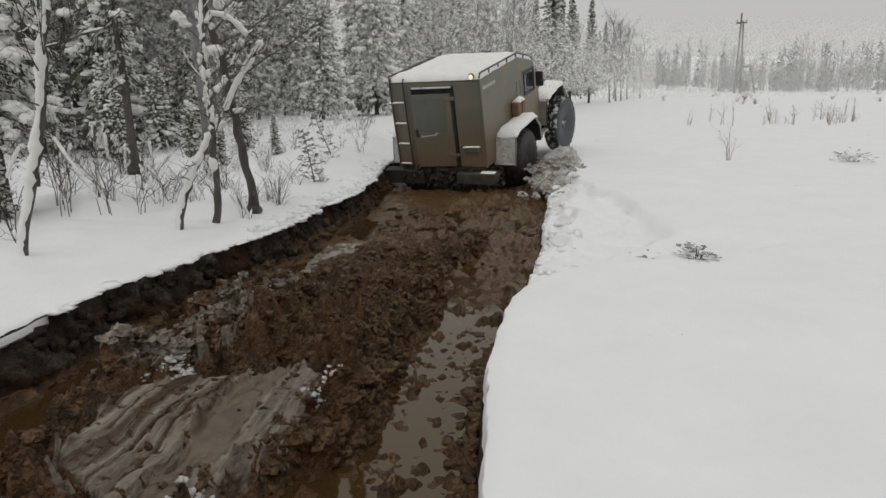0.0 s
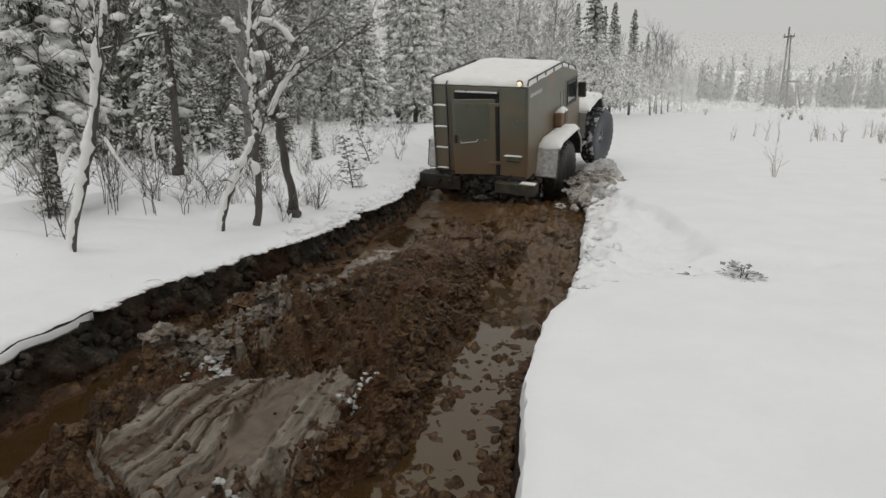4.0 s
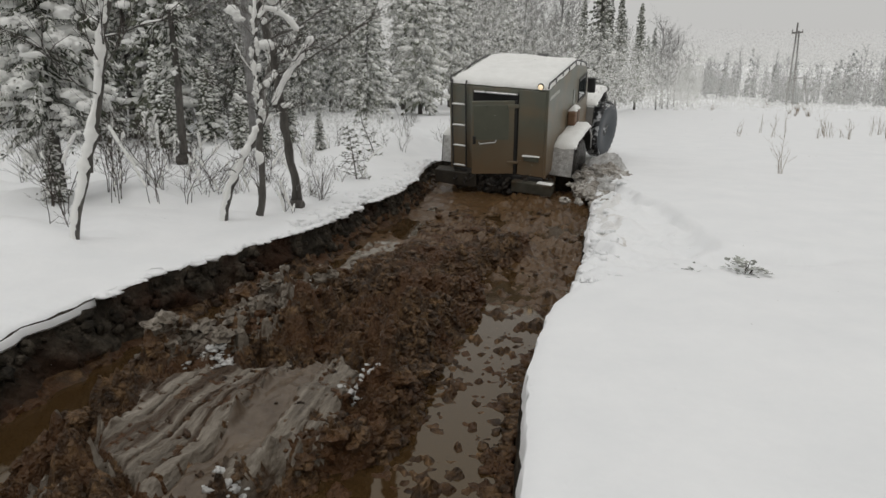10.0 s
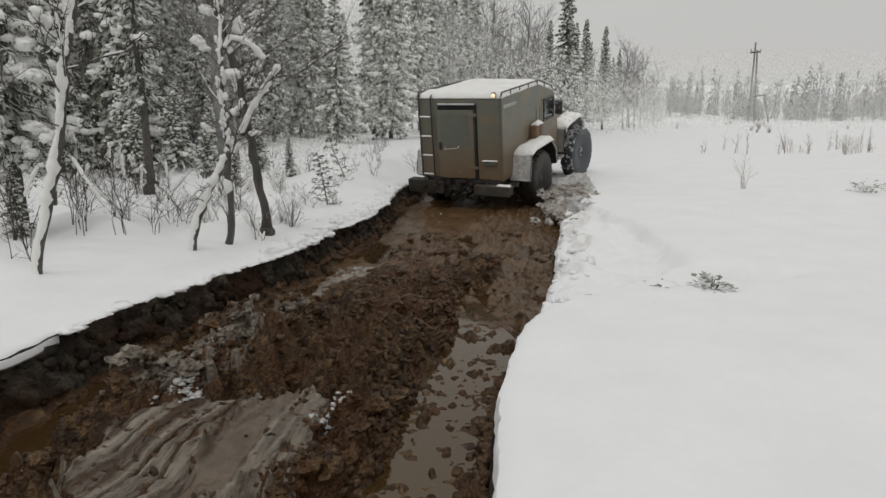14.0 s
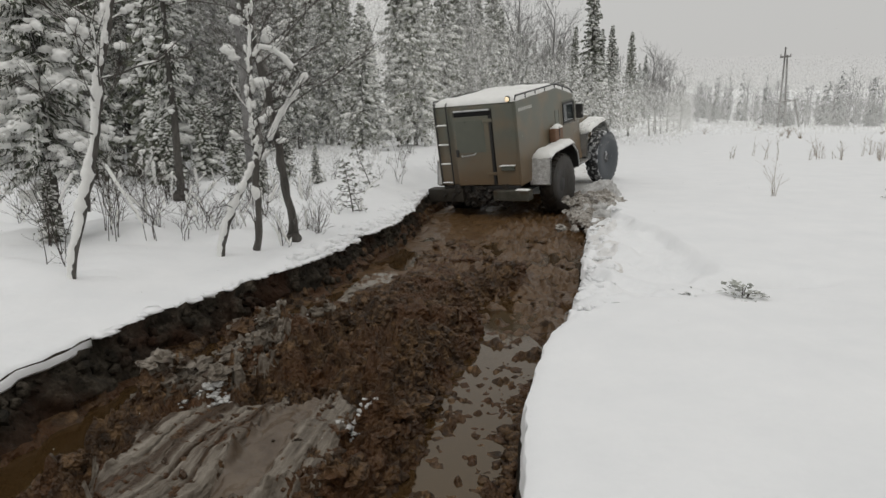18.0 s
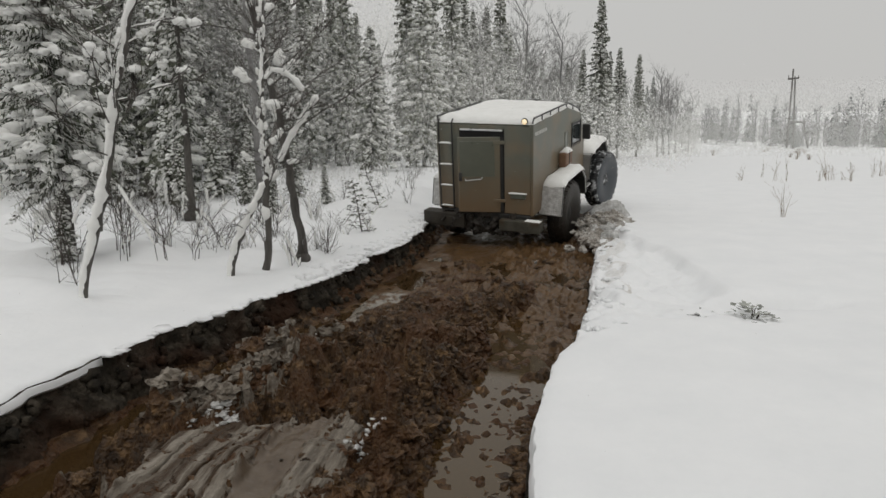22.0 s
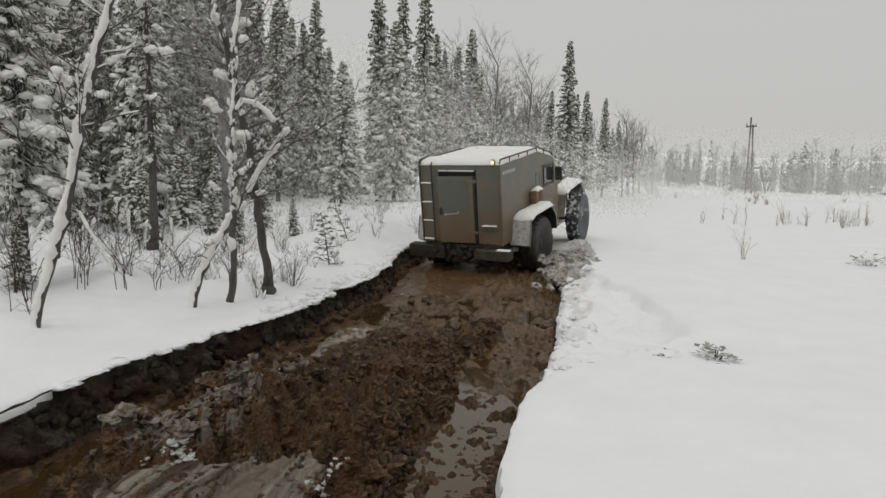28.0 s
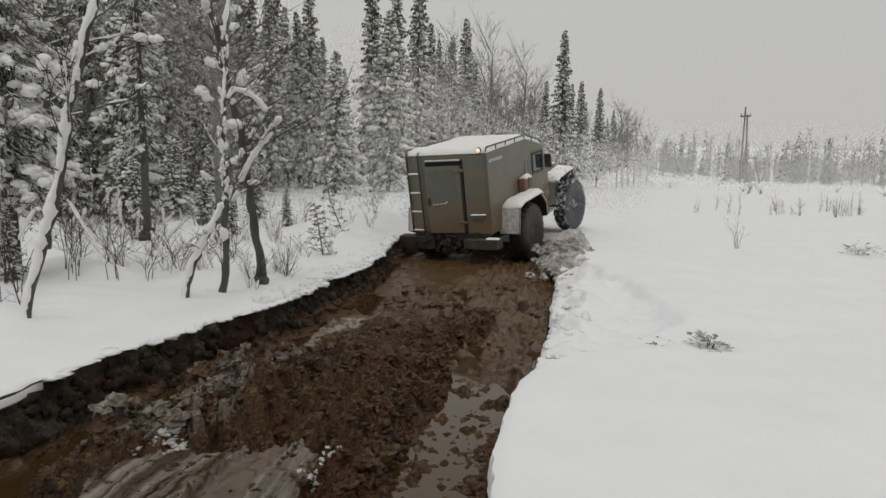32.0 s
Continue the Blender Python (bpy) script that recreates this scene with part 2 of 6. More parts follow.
def part(name, bm, mat, parent=None, label="", smooth=False):
    me = bpy.data.meshes.new(name)
    bm.to_mesh(me)
    bm.free()
    me.materials.append(mat)
    if smooth:
        me.polygons.foreach_set("use_smooth", [True] * len(me.polygons))
    ob = new(name, me)
    if parent is not None:
        ob.parent = parent
    return tagged(ob, label) if label else ob


def raw_part(name, geo, mat, parent=None, label="", smooth=False):
    ob = new(name, mesh_of(name, geo[0], geo[1], mat, smooth))
    if parent is not None:
        ob.parent = parent
    return tagged(ob, label) if label else ob


def box(bm, lo, hi, bevel=0.0, segs=1):
    g = bmesh.ops.create_cube(bm, size=1.0)["verts"]
    for v in g:
        v.co = [lo[k] + (v.co[k] + 0.5) * (hi[k] - lo[k]) for k in range(3)]
    if bevel:
        es = list({e for v in g for e in v.link_edges})
        bmesh.ops.bevel(bm, geom=es, offset=bevel, segments=segs, affect="EDGES", profile=0.6)
    return bm


def boxed(lo, hi, bevel=0.0, segs=1):
    return box(bmesh.new(), lo, hi, bevel, segs)


def tube(geo, pts, radii, sides=6, cap=True):
    """A tapered tube along points, added to geo = (verts, faces)."""
    vs, fs = geo
    base = len(vs)
    pts = [Vector(p) for p in pts]
    for i, p in enumerate(pts):
        d = (pts[min(i + 1, len(pts) - 1)] - pts[max(i - 1, 0)]).normalized()
        a = d.cross(Vector((0.31, 0.95, 0.1))).normalized()
        b = d.cross(a)
        for k in range(sides):
            t = 2 * math.pi * k / sides
            vs.append(p + (a * math.cos(t) + b * math.sin(t)) * radii[i])
    for i in range(len(pts) - 1):
        for k in range(sides):
            q, r = base + i * sides, base + (i + 1) * sides
            fs.append((q + k, q + (k + 1) % sides, r + (k + 1) % sides, r + k))
    if cap:
        fs.append(tuple(base + k for k in range(sides))[::-1])
        fs.append(tuple(base + (len(pts) - 1) * sides + k for k in range(sides)))
    return geo


def blob(geo, c, size, rng, rings=3, sides=6, rough=0.25, turn=0.0):
    """A lumpy rounded clump."""
    vs, fs = geo
    base = len(vs)
    ca, sa = math.cos(turn), math.sin(turn)
    vs.append(Vector((c[0], c[1], c[2] - size[2])))
    for i in range(1, rings + 1):
        th = math.pi * i / (rings + 1)
        for k in range(sides):
            ph = 2 * math.pi * (k + 0.5 * (i % 2)) / sides
            q = 1 + rng.uniform(-rough, rough)
            x, y = math.sin(th) * math.cos(ph) * size[0] * q, math.sin(th) * math.sin(ph) * size[1] * q
            vs.append(Vector((c[0] + x * ca - y * sa, c[1] + x * sa + y * ca, c[2] - math.cos(th) * size[2] * q)))
    vs.append(Vector((c[0], c[1], c[2] + size[2])))
    for k in range(sides):
        fs.append((base, base + 1 + (k + 1) % sides, base + 1 + k))
        for i in range(rings - 1):
            q, r = base + 1 + i * sides, base + 1 + (i + 1) * sides
            fs.append((q + k, q + (k + 1) % sides, r + (k + 1) % sides, r + k))
        q = base + 1 + (rings - 1) * sides
        fs.append((q + k, q + (k + 1) % sides, len(vs) - 1))
    return geo


def blade(geo, p, d, length, width, side):
    """A narrow drooping spray of needles."""
    vs, fs = geo
    b = len(vs)
    mid, tip = p + d * length * 0.45, p + d * length + Vector((0, 0, -0.12 * length))
    vs.extend((p, mid + side * width, tip, mid - side * width))
    fs.append((b, b + 1, b + 2, b + 3))


def lerp_rows(rows, y):
    return np.interp(y, [r[0] for r in rows], [r[1] for r in rows])


def fbm(x, y, s, seed=0.0, octaves=4):
    return noise.fractal((x * s + seed, y * s - seed, seed), 1.0, 2.0, octaves)


# ---- the ground: one sheet, cut by the muddy track ----
LEFT_EDGE = [(-6, -4.6), (0, -3.7), (3, -3.28), (4.2, -3.1), (5.0, -2.95), (5.6, -2.78), (6.0, -2.66), (6.7, -2.36), (7.3, -2.06), (8.1, -1.79), (9.5, -1.53), (10.4, -1.25), (12.3, -1.02), (14.5, -0.9), (17, -0.2), (19, 0.9)]
RIGHT_EDGE = [(-6, -1.2), (0, -0.1), (2.5, 0.24), (3.2, 0.31), (3.6, 0.36), (4.25, 0.5), (4.9, 0.66), (5.2, 0.85), (6.7, 1.24), (8.3, 1.56), (10.7, 2.08), (12.4, 2.49), (14.5, 2.95), (17, 3.6), (19, 4.2)]
RIDGE_LEFT = [(-6, -3.2), (0, -2.6), (3.3, -2.52), (4.5, -2.48), (5.5, -2.2), (6.25, -1.76), (7.3, -1.18), (8.57, -0.86), (10.3, -0.73), (12, -0.4), (19, 2.0)]
RIDGE_RIGHT = [(-6, -2.4), (0, -1.6), (2.6, -1.1), (3.14, -0.85), (3.3, -0.56), (3.7, -0.34), (4.2, -0.33), (5.05, -0.2), (5.75, 0.0), (6.2, 0.13), (6.9, 0.02), (7.4, 0.2), (7.9, 0.68), (8.5, 0.75), (9.2, 0.45), (10.7, 0.1), (12, 0.5), (19, 3.2)]
RUT = -0.52
TRACK_END = 16.6


def smooth_step(a, b, x):
    t = min(1.0, max(0.0, (x - a) / (b - a)))
    return t * t * (3 - 2 * t)


def edge_left(y):
    return float(lerp_rows(LEFT_EDGE, y)) + 0.05 * noise.noise((3.1, y * 2.3, 0)) + 0.045 * noise.noise((4.1, y * 4.3, 0)) * smooth_step(2.5, 3.6, y) + (0.012 + 0.04 * smooth_step(6.2, 8.0, y)) * noise.noise((9.1, y * 7.0, 0)) + (0.006 + 0.03 * smooth_step(6.4, 8.0, y)) * noise.noise((5.1, y * 19.0, 0))


def edge_right(y):
    return float(lerp_rows(RIGHT_EDGE, y)) + 0.03 * noise.noise((7.7, y * 2.9, 2)) + (0.035 * noise.noise((1.7, y * 9.0, 2)) + 0.03 * noise.noise((1.2, y * 21.0, 2))) * smooth_step(4.8, 5.6, y)


def snow_height(x, y):
    """The undisturbed snow, a little uneven, humpy under the trees, rising to a far hill."""
    r = math.hypot(x, y)
    z = 0.05 * noise.noise((x * 0.35, y * 0.35, 1.0)) + 0.02 * noise.noise((x * 1.3, y * 1.3, 4.0))
    wood = smooth_step(-0.6, -1.6, x - float(lerp_rows(LEFT_EDGE, min(y, 19))))
    if wood and y < 60:
        z += wood * (0.08 + 0.40 * smooth_step(11, 26, y) + 0.26 * abs(noise.noise((x * 0.9, y * 0.9, 2.0))) + 0.10 * noise.noise((x * 2.4, y * 2.4, 3.0)) * smooth_step(6.5, 9, y))
    # the two melted hollows in the open snow
    for hx, hy, rx, ry, depth in ((3.25, 6.68, 0.46, 0.22, 0.42), (2.72, 6.05, 0.42, 0.30, 0.06)):
        q = ((x - hx) / rx) ** 2 + ((y - hy) / ry) ** 2
        z -= depth * math.exp(-q)
    # the trodden strip beside the wheel marks
    if 5.6 < y < 13 and x > 0:
        lip = float(np.interp(y, [5.6, 6.6, 9.6, 11, 13], [1.9, 2.8, 2.85, 2.65, 2.6])) + 0.08 * noise.noise((y * 1.7, 5.0, 0))
        tread = smooth_step(lip + 0.12, lip - 0.06, x) * smooth_step(5.7, 6.6, y + 0.25 * noise.noise((x * 3, y * 3, 0)))
        z -= tread * (0.15 + 0.11 * noise.noise((x * 2.6, y * 2.2, 81)) + 0.05 * noise.noise((x * 6.5, y * 5.5, 82)))
    # pushed-up ridge of trampled snow beside the wheel marks
    if 5 < y < 13:
        dx = x - float(lerp_rows(RIGHT_EDGE, y))
        z += 0.07 * math.exp(-((dx - 0.35) / 0.3) ** 2) * smooth_step(5, 6.5, y) * (0.5 + noise.noise((x * 5, y * 5, 8)))
    # the snowy rise where the track leaves the wood
    if y > 55:
        z += 2.7 * smooth_step(58, 108, y) * math.exp(-((x / y - 0.30) / 0.06) ** 2) * (0.9 + 0.3 * noise.noise((x * 0.12, y * 0.12, 0)))
    # the far side of the clearing
    z += 17.0 * smooth_step(190, 420, r) * (0.8 + 0.4 * noise.noise((x * 0.004, y * 0.004, 0)))
    return z


def plate_marks(x, y, lump, fine):
    """Two plates pressed by the tyres with a smooth wet channel between them; their grooves run with the track."""
    lane, along = x - 0.18 * y + 0.012 * noise.noise((y * 1.7, x, 8)), y + 0.18 * x
    rim = float(np.interp(y, [2.4, 2.72, 3.03, 3.7], [-2.1, -2.26, -2.66, -2.82])) + 0.10 * lump
    plate_a = smooth_step(rim - 0.02, rim + 0.12, lane) * smooth_step(-2.01, -2.06, lane + 0.03 * fine)
    plate_b = smooth_step(-1.79, -1.74, lane + 0.02 * fine) * smooth_step(-1.36, -1.46, lane + 0.05 * lump + 0.10 * smooth_step(3.2, 4.0, y))
    channel = smooth_step(-2.07, -1.98, lane) * smooth_step(-1.72, -1.80, lane)
    worn = smooth_step(4.30, 4.05, y + 0.10 * lump + 0.4 * max(0.0, -2.3 - lane)) * smooth_step(2.4, 2.8, y + 0.3 * noise.noise((x * 2.5, y * 2.5, 52)))
    flat = worn * max(plate_a, plate_b, channel)
    g1 = lane * 7.0 + 0.22 * noise.noise((lane * 3, along * 0.7, 6))
    n1 = math.floor(g1 + 0.5)
    cut_a = max(0.0, 1 - abs(g1 - n1) / 0.08) * max(0.0, min(1.0, 0.70 + 2.2 * noise.noise((n1 * 3.7, along * 0.8, 26))))
    g2 = lane * 17.0 + 0.4 * noise.noise((lane * 5, along * 1.6, 7))
    n2 = math.floor(g2 + 0.5)
    cut_b = max(0.0, 1 - abs(g2 - n2) / 0.34) * max(0.0, min(1.0, 0.5 + 1.8 * noise.noise((n2 * 2.9, along * 1.1, 27))))
    g3 = along * 6.5 + 1.3 * noise.noise((lane * 7, along * 2.0, 16))
    tear = max(0.0, 1 - abs(g3 - round(g3)) / 0.12) * max(0.0, min(1.0, 0.1 + 2.4 * noise.noise((lane * 9.0, along * 4.0, 36))))
    step = noise.noise((lane * 5.4, along * 0.25, 46)) * 4.0
    shelf = (math.floor(step) + smooth_step(0.85, 1.0, step - math.floor(step))) / 4.0
    pits = max(0.0, noise.noise((x * 9, y * 6.5, 72)) - 0.36) + max(0.0, noise.noise((lane * 12, along * 25, 73)) - 0.36)
    sunk = (0.026 * cut_a + 0.004 * cut_b) * plate_a + (0.012 * cut_a + 0.016 * cut_b) * plate_b + 0.018 * tear * (1 - 0.8 * channel) + 0.07 * pits * (1 - channel)
    rest = 0.014 * shelf + 0.005 * noise.noise((x * 31, y * 31, 5)) + 0.006 * noise.noise((lane * 24, along * 0.8, 47)) + 0.004 * noise.noise((lane * 55, along * 1.6, 48)) - 0.055 * channel
    return flat, sunk, rest, channel


def mud_height(x, y, s):
    """Floor of the track: two water-filled ruts and a broken ridge between them."""
    rl, rr = float(lerp_rows(RIDGE_LEFT, y)), float(lerp_rows(RIDGE_RIGHT, y))
    rl += 0.10 * noise.noise((y * 2.2, 0.3, 0)) + 0.05 * noise.noise((y * 7, 0.3, 0))
    rr += 0.09 * noise.noise((y * 2.6, 7.3, 0)) + 0.05 * noise.noise((y * 8, 7.3, 0))
    on = smooth_step(rl - 0.06, rl + 0.22, x) * smooth_step(rr + 0.05, rr - 0.16, x)
    fade = 1 - 0.85 * smooth_step(6.6, 9.6, y)
    lump = fbm(x, y, 2.2, 1.7, 4)
    fine = fbm(x, y, 7.5, 5.2, 4)
    crest = 0.20 + 0.05 * lump
    z = RUT + 0.015 * lump
    heap = math.exp(-((y - 5.45) / 0.8) ** 2 - ((x - rl - 0.55) / 0.42) ** 2)
    v1 = noise.voronoi((x * 5.6 + 0.25 * lump, y * 5.0 + 0.25 * fine, 0.5))[0][0]
    v2 = noise.voronoi((x * 13 + 0.2 * fine, y * 12, 2.5))[0][0]
    v3 = noise.voronoi((x * 25, y * 24, 4.5))[0][0]
    d1, d2, d3 = max(0.0, 1 - (v1 / 0.62) ** 2), max(0.0, 1 - (v2 / 0.62) ** 2), max(0.0, 1 - (v3 / 0.6) ** 2)
    v0 = noise.voronoi((x * 2.7 + 0.3 * lump, y * 2.3 + 0.3 * lump, 7.5))[0][0]
    d0 = max(0.0, 1 - (v0 / 0.60) ** 2)
    some = max(0.0, 0.45 + 1.1 * noise.noise((x * 2.9, y * 2.9, 21)))
    more = max(0.0, 0.5 + noise.noise((x * 5.1, y * 5.1, 31)))
    broken = 0.13 * (d0 - 0.35) + 0.13 * d1 * some + 0.055 * d2 * more + 0.016 * d3 + 0.045 * max(-0.7, fine) + 0.022 * noise.noise((x * 23, y * 23, 5)) + 0.016 * noise.noise((x * 53, y * 53, 5)) - 0.05
    flat, pressed = 0.0, 0.0
    if 2.0 < y < 4.6:
        flat, sunk, rest, channel = plate_marks(x, y, lump, fine)
        pressed = rest - sunk + 0.015 * max(0.0, noise.noise((x * 3.1, y * 2.7, 58)) - 0.1) * d2
    z += on * fade * (crest + (0.03 + (1.75 - 1.0 * smooth_step(5.2, 6.6, y)) * broken + heap * (0.06 + 0.15 * d1 + 0.06 * d2)) * (1 - flat) + (pressed + 0.05) * flat)
    z += on * fade * (0.03 + 0.07 * d1 + 0.03 * d2) * math.exp(-((x - rr + 0.10) / 0.12) ** 2) * (1 + 0.9 * fine)
    # islands of mud standing in the right-hand puddle and the wet churn further off
    wet = (1 - on) if x > rr - 0.1 else 0.0
    z += wet * (0.10 * max(0.0, fbm(x * 1.3, y, 5.5, 3.3, 3) - 0.02 + 0.10 * smooth_step(5.8, 7.2, y)))
    away = smooth_step(6.5, 9.0, y)
    z += away * (0.07 * max(0.0, fbm(x, y * 1.4, 3.2, 6.6, 4) + 0.04) + 0.04 * d2 * more + 0.07 * d1 * some) * (0.12 + 0.88 * on) * (1 - smooth_step(10.2, 11.4, y))
    z += 0.16 * math.exp(-((x - 0.45) / 0.36) ** 2 - ((y - 8.2) / 0.22) ** 2) * (0.8 + 0.5 * fine)
    # liquid mud on either side of it, here and there just over the water
    z += (1 - on) * smooth_step(5.9, 6.6, y) * (0.012 + 0.05 * noise.noise((x * 1.6, y * 1.1, 61)) + 0.03 * noise.noise((x * 5.5, y * 3.6, 62)))
    z += 0.05 * away * math.exp(-((x + 0.1) / 0.9) ** 2 - ((y - 9.2) / 0.6) ** 2) * (1 + fine)
    pool = math.exp(-((x - float(np.interp(y, [6.4, 7.0, 8.1, 9.0], [-1.80, -1.44, -1.30, -1.14]))) / 0.20) ** 2) * smooth_step(6.2, 6.6, y) * smooth_step(9.0, 8.2, y)
    if pool > 0.02:
        z = z + (-0.488 + 0.05 * max(0.0, fbm(x, y * 0.8, 9.0, 4.4, 3) - 0.05) - 0.02 * max(0.0, noise.noise((x * 4, y * 3, 66))) - z) * min(1.0, 2.2 * pool)
    z += 0.05 * smooth_step(10.4, 12.0, y) + 0.02 * smooth_step(11, 12.5, y) * fine
    return z


def span(a, b, n, power=1.0):
    return [a + (b - a) * (i / n) ** power for i in range(n + 1)]


def build_ground():
    ys = span(-260, -7, 14, 0.45)[:-1] + span(-7, 2.2, 40)[:-1] + span(2.2, 4.5, 240)[:-1] + span(4.5, 8.6, 310)[:-1] + span(8.6, 18.6, 200)[:-1] + span(18.6, 60, 50, 1.5)[:-1] + span(60, 900, 34, 1.9)
    n_out, n_bank, n_mud = 44, 14, 300
    verts, index = [], []
    width = None
    for y in ys:
        cut = smooth_step(-8, -6, y) * (1 - smooth_step(15.4, TRACK_END, y))
        xl, xr = edge_left(min(max(y, -6), 19)), edge_right(min(max(y, -6), 19))
        row = []
        near = [xl - 9.0 * (i / 30) ** 1.4 for i in range(30, 0, -1)]
        far = [near[0] - 700 * (i / (n_out - 30)) ** 2.6 for i in range(n_out - 30, 0, -1)]
        for x in far + near:
            z = snow_height(x, y)
            d = xl - x
            if d < 0.35:
                z -= cut * 0.05 * (1 - d / 0.35) ** 2
            row.append((x, y, z, 0))
        bl = 0.25 - 0.09 * smooth_step(4.6, 6.2, y) + 0.05 * noise.noise((y * 1.7, 3.3, 0))
        zl, zr = snow_height(xl, y), snow_height(xr, y)
        zl_m, zr_m = mud_height(xl + bl, y, 0), mud_height(xr - 0.06, y, 1)
        for i in range(n_bank):
            s = i / n_bank
            drop = 0.10 if i else 0.0
            z = zl - 0.05 * cut
            x = xl + bl * (s ** 1.3) - (0.025 if i == 1 else 0)
            f = min(1.0, (s + drop) ** 0.8)
            jut = 0.06 * noise.noise((y * 3.3, s * 3, 4.4)) + 0.055 * noise.noise((y * 7, s * 5, 5.4)) + 0.03 * noise.noise((y * 16, s * 9, 1.4)) + 0.016 * noise.noise((y * 34, s * 19, 2.4)) + 0.03 * (1 - s) * smooth_step(0.15, 0.3, s)
            row.append((x + jut * cut * (i > 1), y, z + (zl_m - z) * f * cut, 3 if cut <= 0.4 else 1 if s > 0.62 - 0.35 * smooth_step(5.0, 8.5, y) + 0.3 * noise.noise((y * 2.3, s * 2, 9.4)) else 2))
        for i in range(n_mud + 1):
            x = xl + bl + (xr - 0.06 - xl - bl) * i / n_mud
            zm, zs = mud_height(x, y, i / n_mud), snow_height(x, y) - 0.03
            rr, rl = float(lerp_rows(RIDGE_RIGHT, y)), float(lerp_rows(RIDGE_LEFT, y))
            plate, wet = False, False
            if 2.3 < y < 4.5 and zm > -0.44:
                part_flat, sunk, rest, channel = plate_marks(x, y, fbm(x, y, 2.2, 1.7, 4), fbm(x, y, 7.5, 5.2, 4))
                plate = part_flat > 0.45 and sunk < 0.0105 and channel < 0.5
                wet = part_flat > 0.45 and channel >= 0.5
            grey = 4.0 < y < 6.1 and rl + 0.1 < x < rl + 0.95 - 0.45 * smooth_step(5.0, 6.1, y) and zm > -0.25 and noise.noise((x * 3.1, y * 3.1, 12)) > -0.10
            pale = plate or grey or (2.3 < y < 3.4 and x < rl + 0.9 and noise.noise((x * 8, y * 7, 14)) > 0.30)
            mi = 4 if pale else 7 if wet else (5 if y > 10.4 + 0.5 * noise.noise((x * 1.5, y, 0)) or (y > 6.0 and not rl - 0.03 < x < rr + 0.03 and zm < -0.455) or (y > 6.8 and zm < -0.40 + 0.10 * noise.noise((x * 2.4, y * 2.0, 19))) else 1)
            if 6.3 < y < 8.9 and abs(zm + 0.491) < 0.008 and abs(x - float(np.interp(y, [6.4, 7.0, 8.1, 9.0], [-1.80, -1.44, -1.30, -1.14]))) < 0.22:
                mi = 6
            if cut < 0.5:
                mi = 3
            row.append((x, y, zs + (zm - zs) * cut, mi))
        for i in range(1, 6):
            s = i / 5
            row.append((xr - 0.06 + 0.06 * s + 0.012 * noise.noise((y * 9, s * 4, 7)) * cut, y, (zr_m + (zr - zr_m) * min(1, s * 1.02) ** 0.9) * cut + zr * (1 - cut) - 0.02 * cut * (1 - s) - (0.03 if i == 5 else 0) * cut, 2 if s < 0.55 and cut > 0.4 else 0))
        near = [xr + 7.0 * (i / 110) ** 1.6 for i in range(1, 111)]
        far = [near[-1] + 700 * (i / 14) ** 2.6 for i in range(1, 15)]
        for x in near + far:
            z = snow_height(x, y)
            d = x - xr
            if d < 0.12:
                z -= cut * 0.03 * (1 - d / 0.12) ** 2
            rough = 5.3 < y < 15.5 and d < 0.75 + 0.35 * noise.noise((x * 2, y * 2, 5)) and d < (y - 5.0) * 0.5
            if rough:
                z += (0.06 * noise.noise((x * 8, y * 8, 3)) + 0.07 * noise.noise((x * 3, y * 3, 3))) * max(0.0, 1 - d) ** 0.7
            row.append((x, y, z, 3 if rough and 7.2 < y and d < 0.45 and noise.noise((x * 3, y * 3, 15)) > 0.05 else 0))
        width = len(row)
        verts.extend(r[:3] for r in row)
        index.extend(r[3] for r in row)
    faces, mats = [], []
    for j in range(len(ys) - 1):
        for i in range(width - 1):
            a = j * width + i
            faces.append((a, a + 1, a + width + 1, a + width))
            mats.append(index[a])
    ob = new("ground", mesh_of("ground", verts, faces, [SNOW, MUD, SOIL, SNOW_ROUGH, MUD_PALE, SLURRY, SLUSH, MUD_TAN], True, mats))
    ob.data.polygons.foreach_set("use_smooth", [m not in (1, 4) for m in mats])
    return tagged(ob, "deep fresh snow cut through by a churned brown mud track", "ground", kind="structure")


build_ground()

# water standing in the ruts
wv = []
for y in span(-6, 16.2, 40):
    wv += [(float(lerp_rows(LEFT_EDGE, y)) - 0.02, y, -0.497), (float(lerp_rows(RIGHT_EDGE, y)) - 0.03, y, -0.497)]
water = new("water", mesh_of("water", wv, [(2 * i, 2 * i + 1, 2 * i + 3, 2 * i + 2) for i in range(40)], WATER))
tagged(water, "muddy brown water standing in the wheel ruts", "puddle", kind="structure")


# ---- loose clods and churned lumps ----
def scatter(name, label, n, seed, mat, where, size, lift=0.3, flat=0.7, category="mud", rough=0.42):
    r = random.Random(seed)
    geo = ([], [])
    made = 0
    while made < n:
        got = where(r)
        if got is None:
            continue
        x, y, z = got
        s = size(r)
        blob(geo, (x, y, z + s * lift), (s * r.uniform(0.8, 1.5), s * r.uniform(0.7, 1.2), s * flat * r.uniform(0.7, 1.2)), r, 3, 7, rough, r.uniform(0, 6.28))
        made += 1
    ob = raw_part(name, geo, mat, None, "", True)
    return tagged(ob, label, category, kind="stuff")


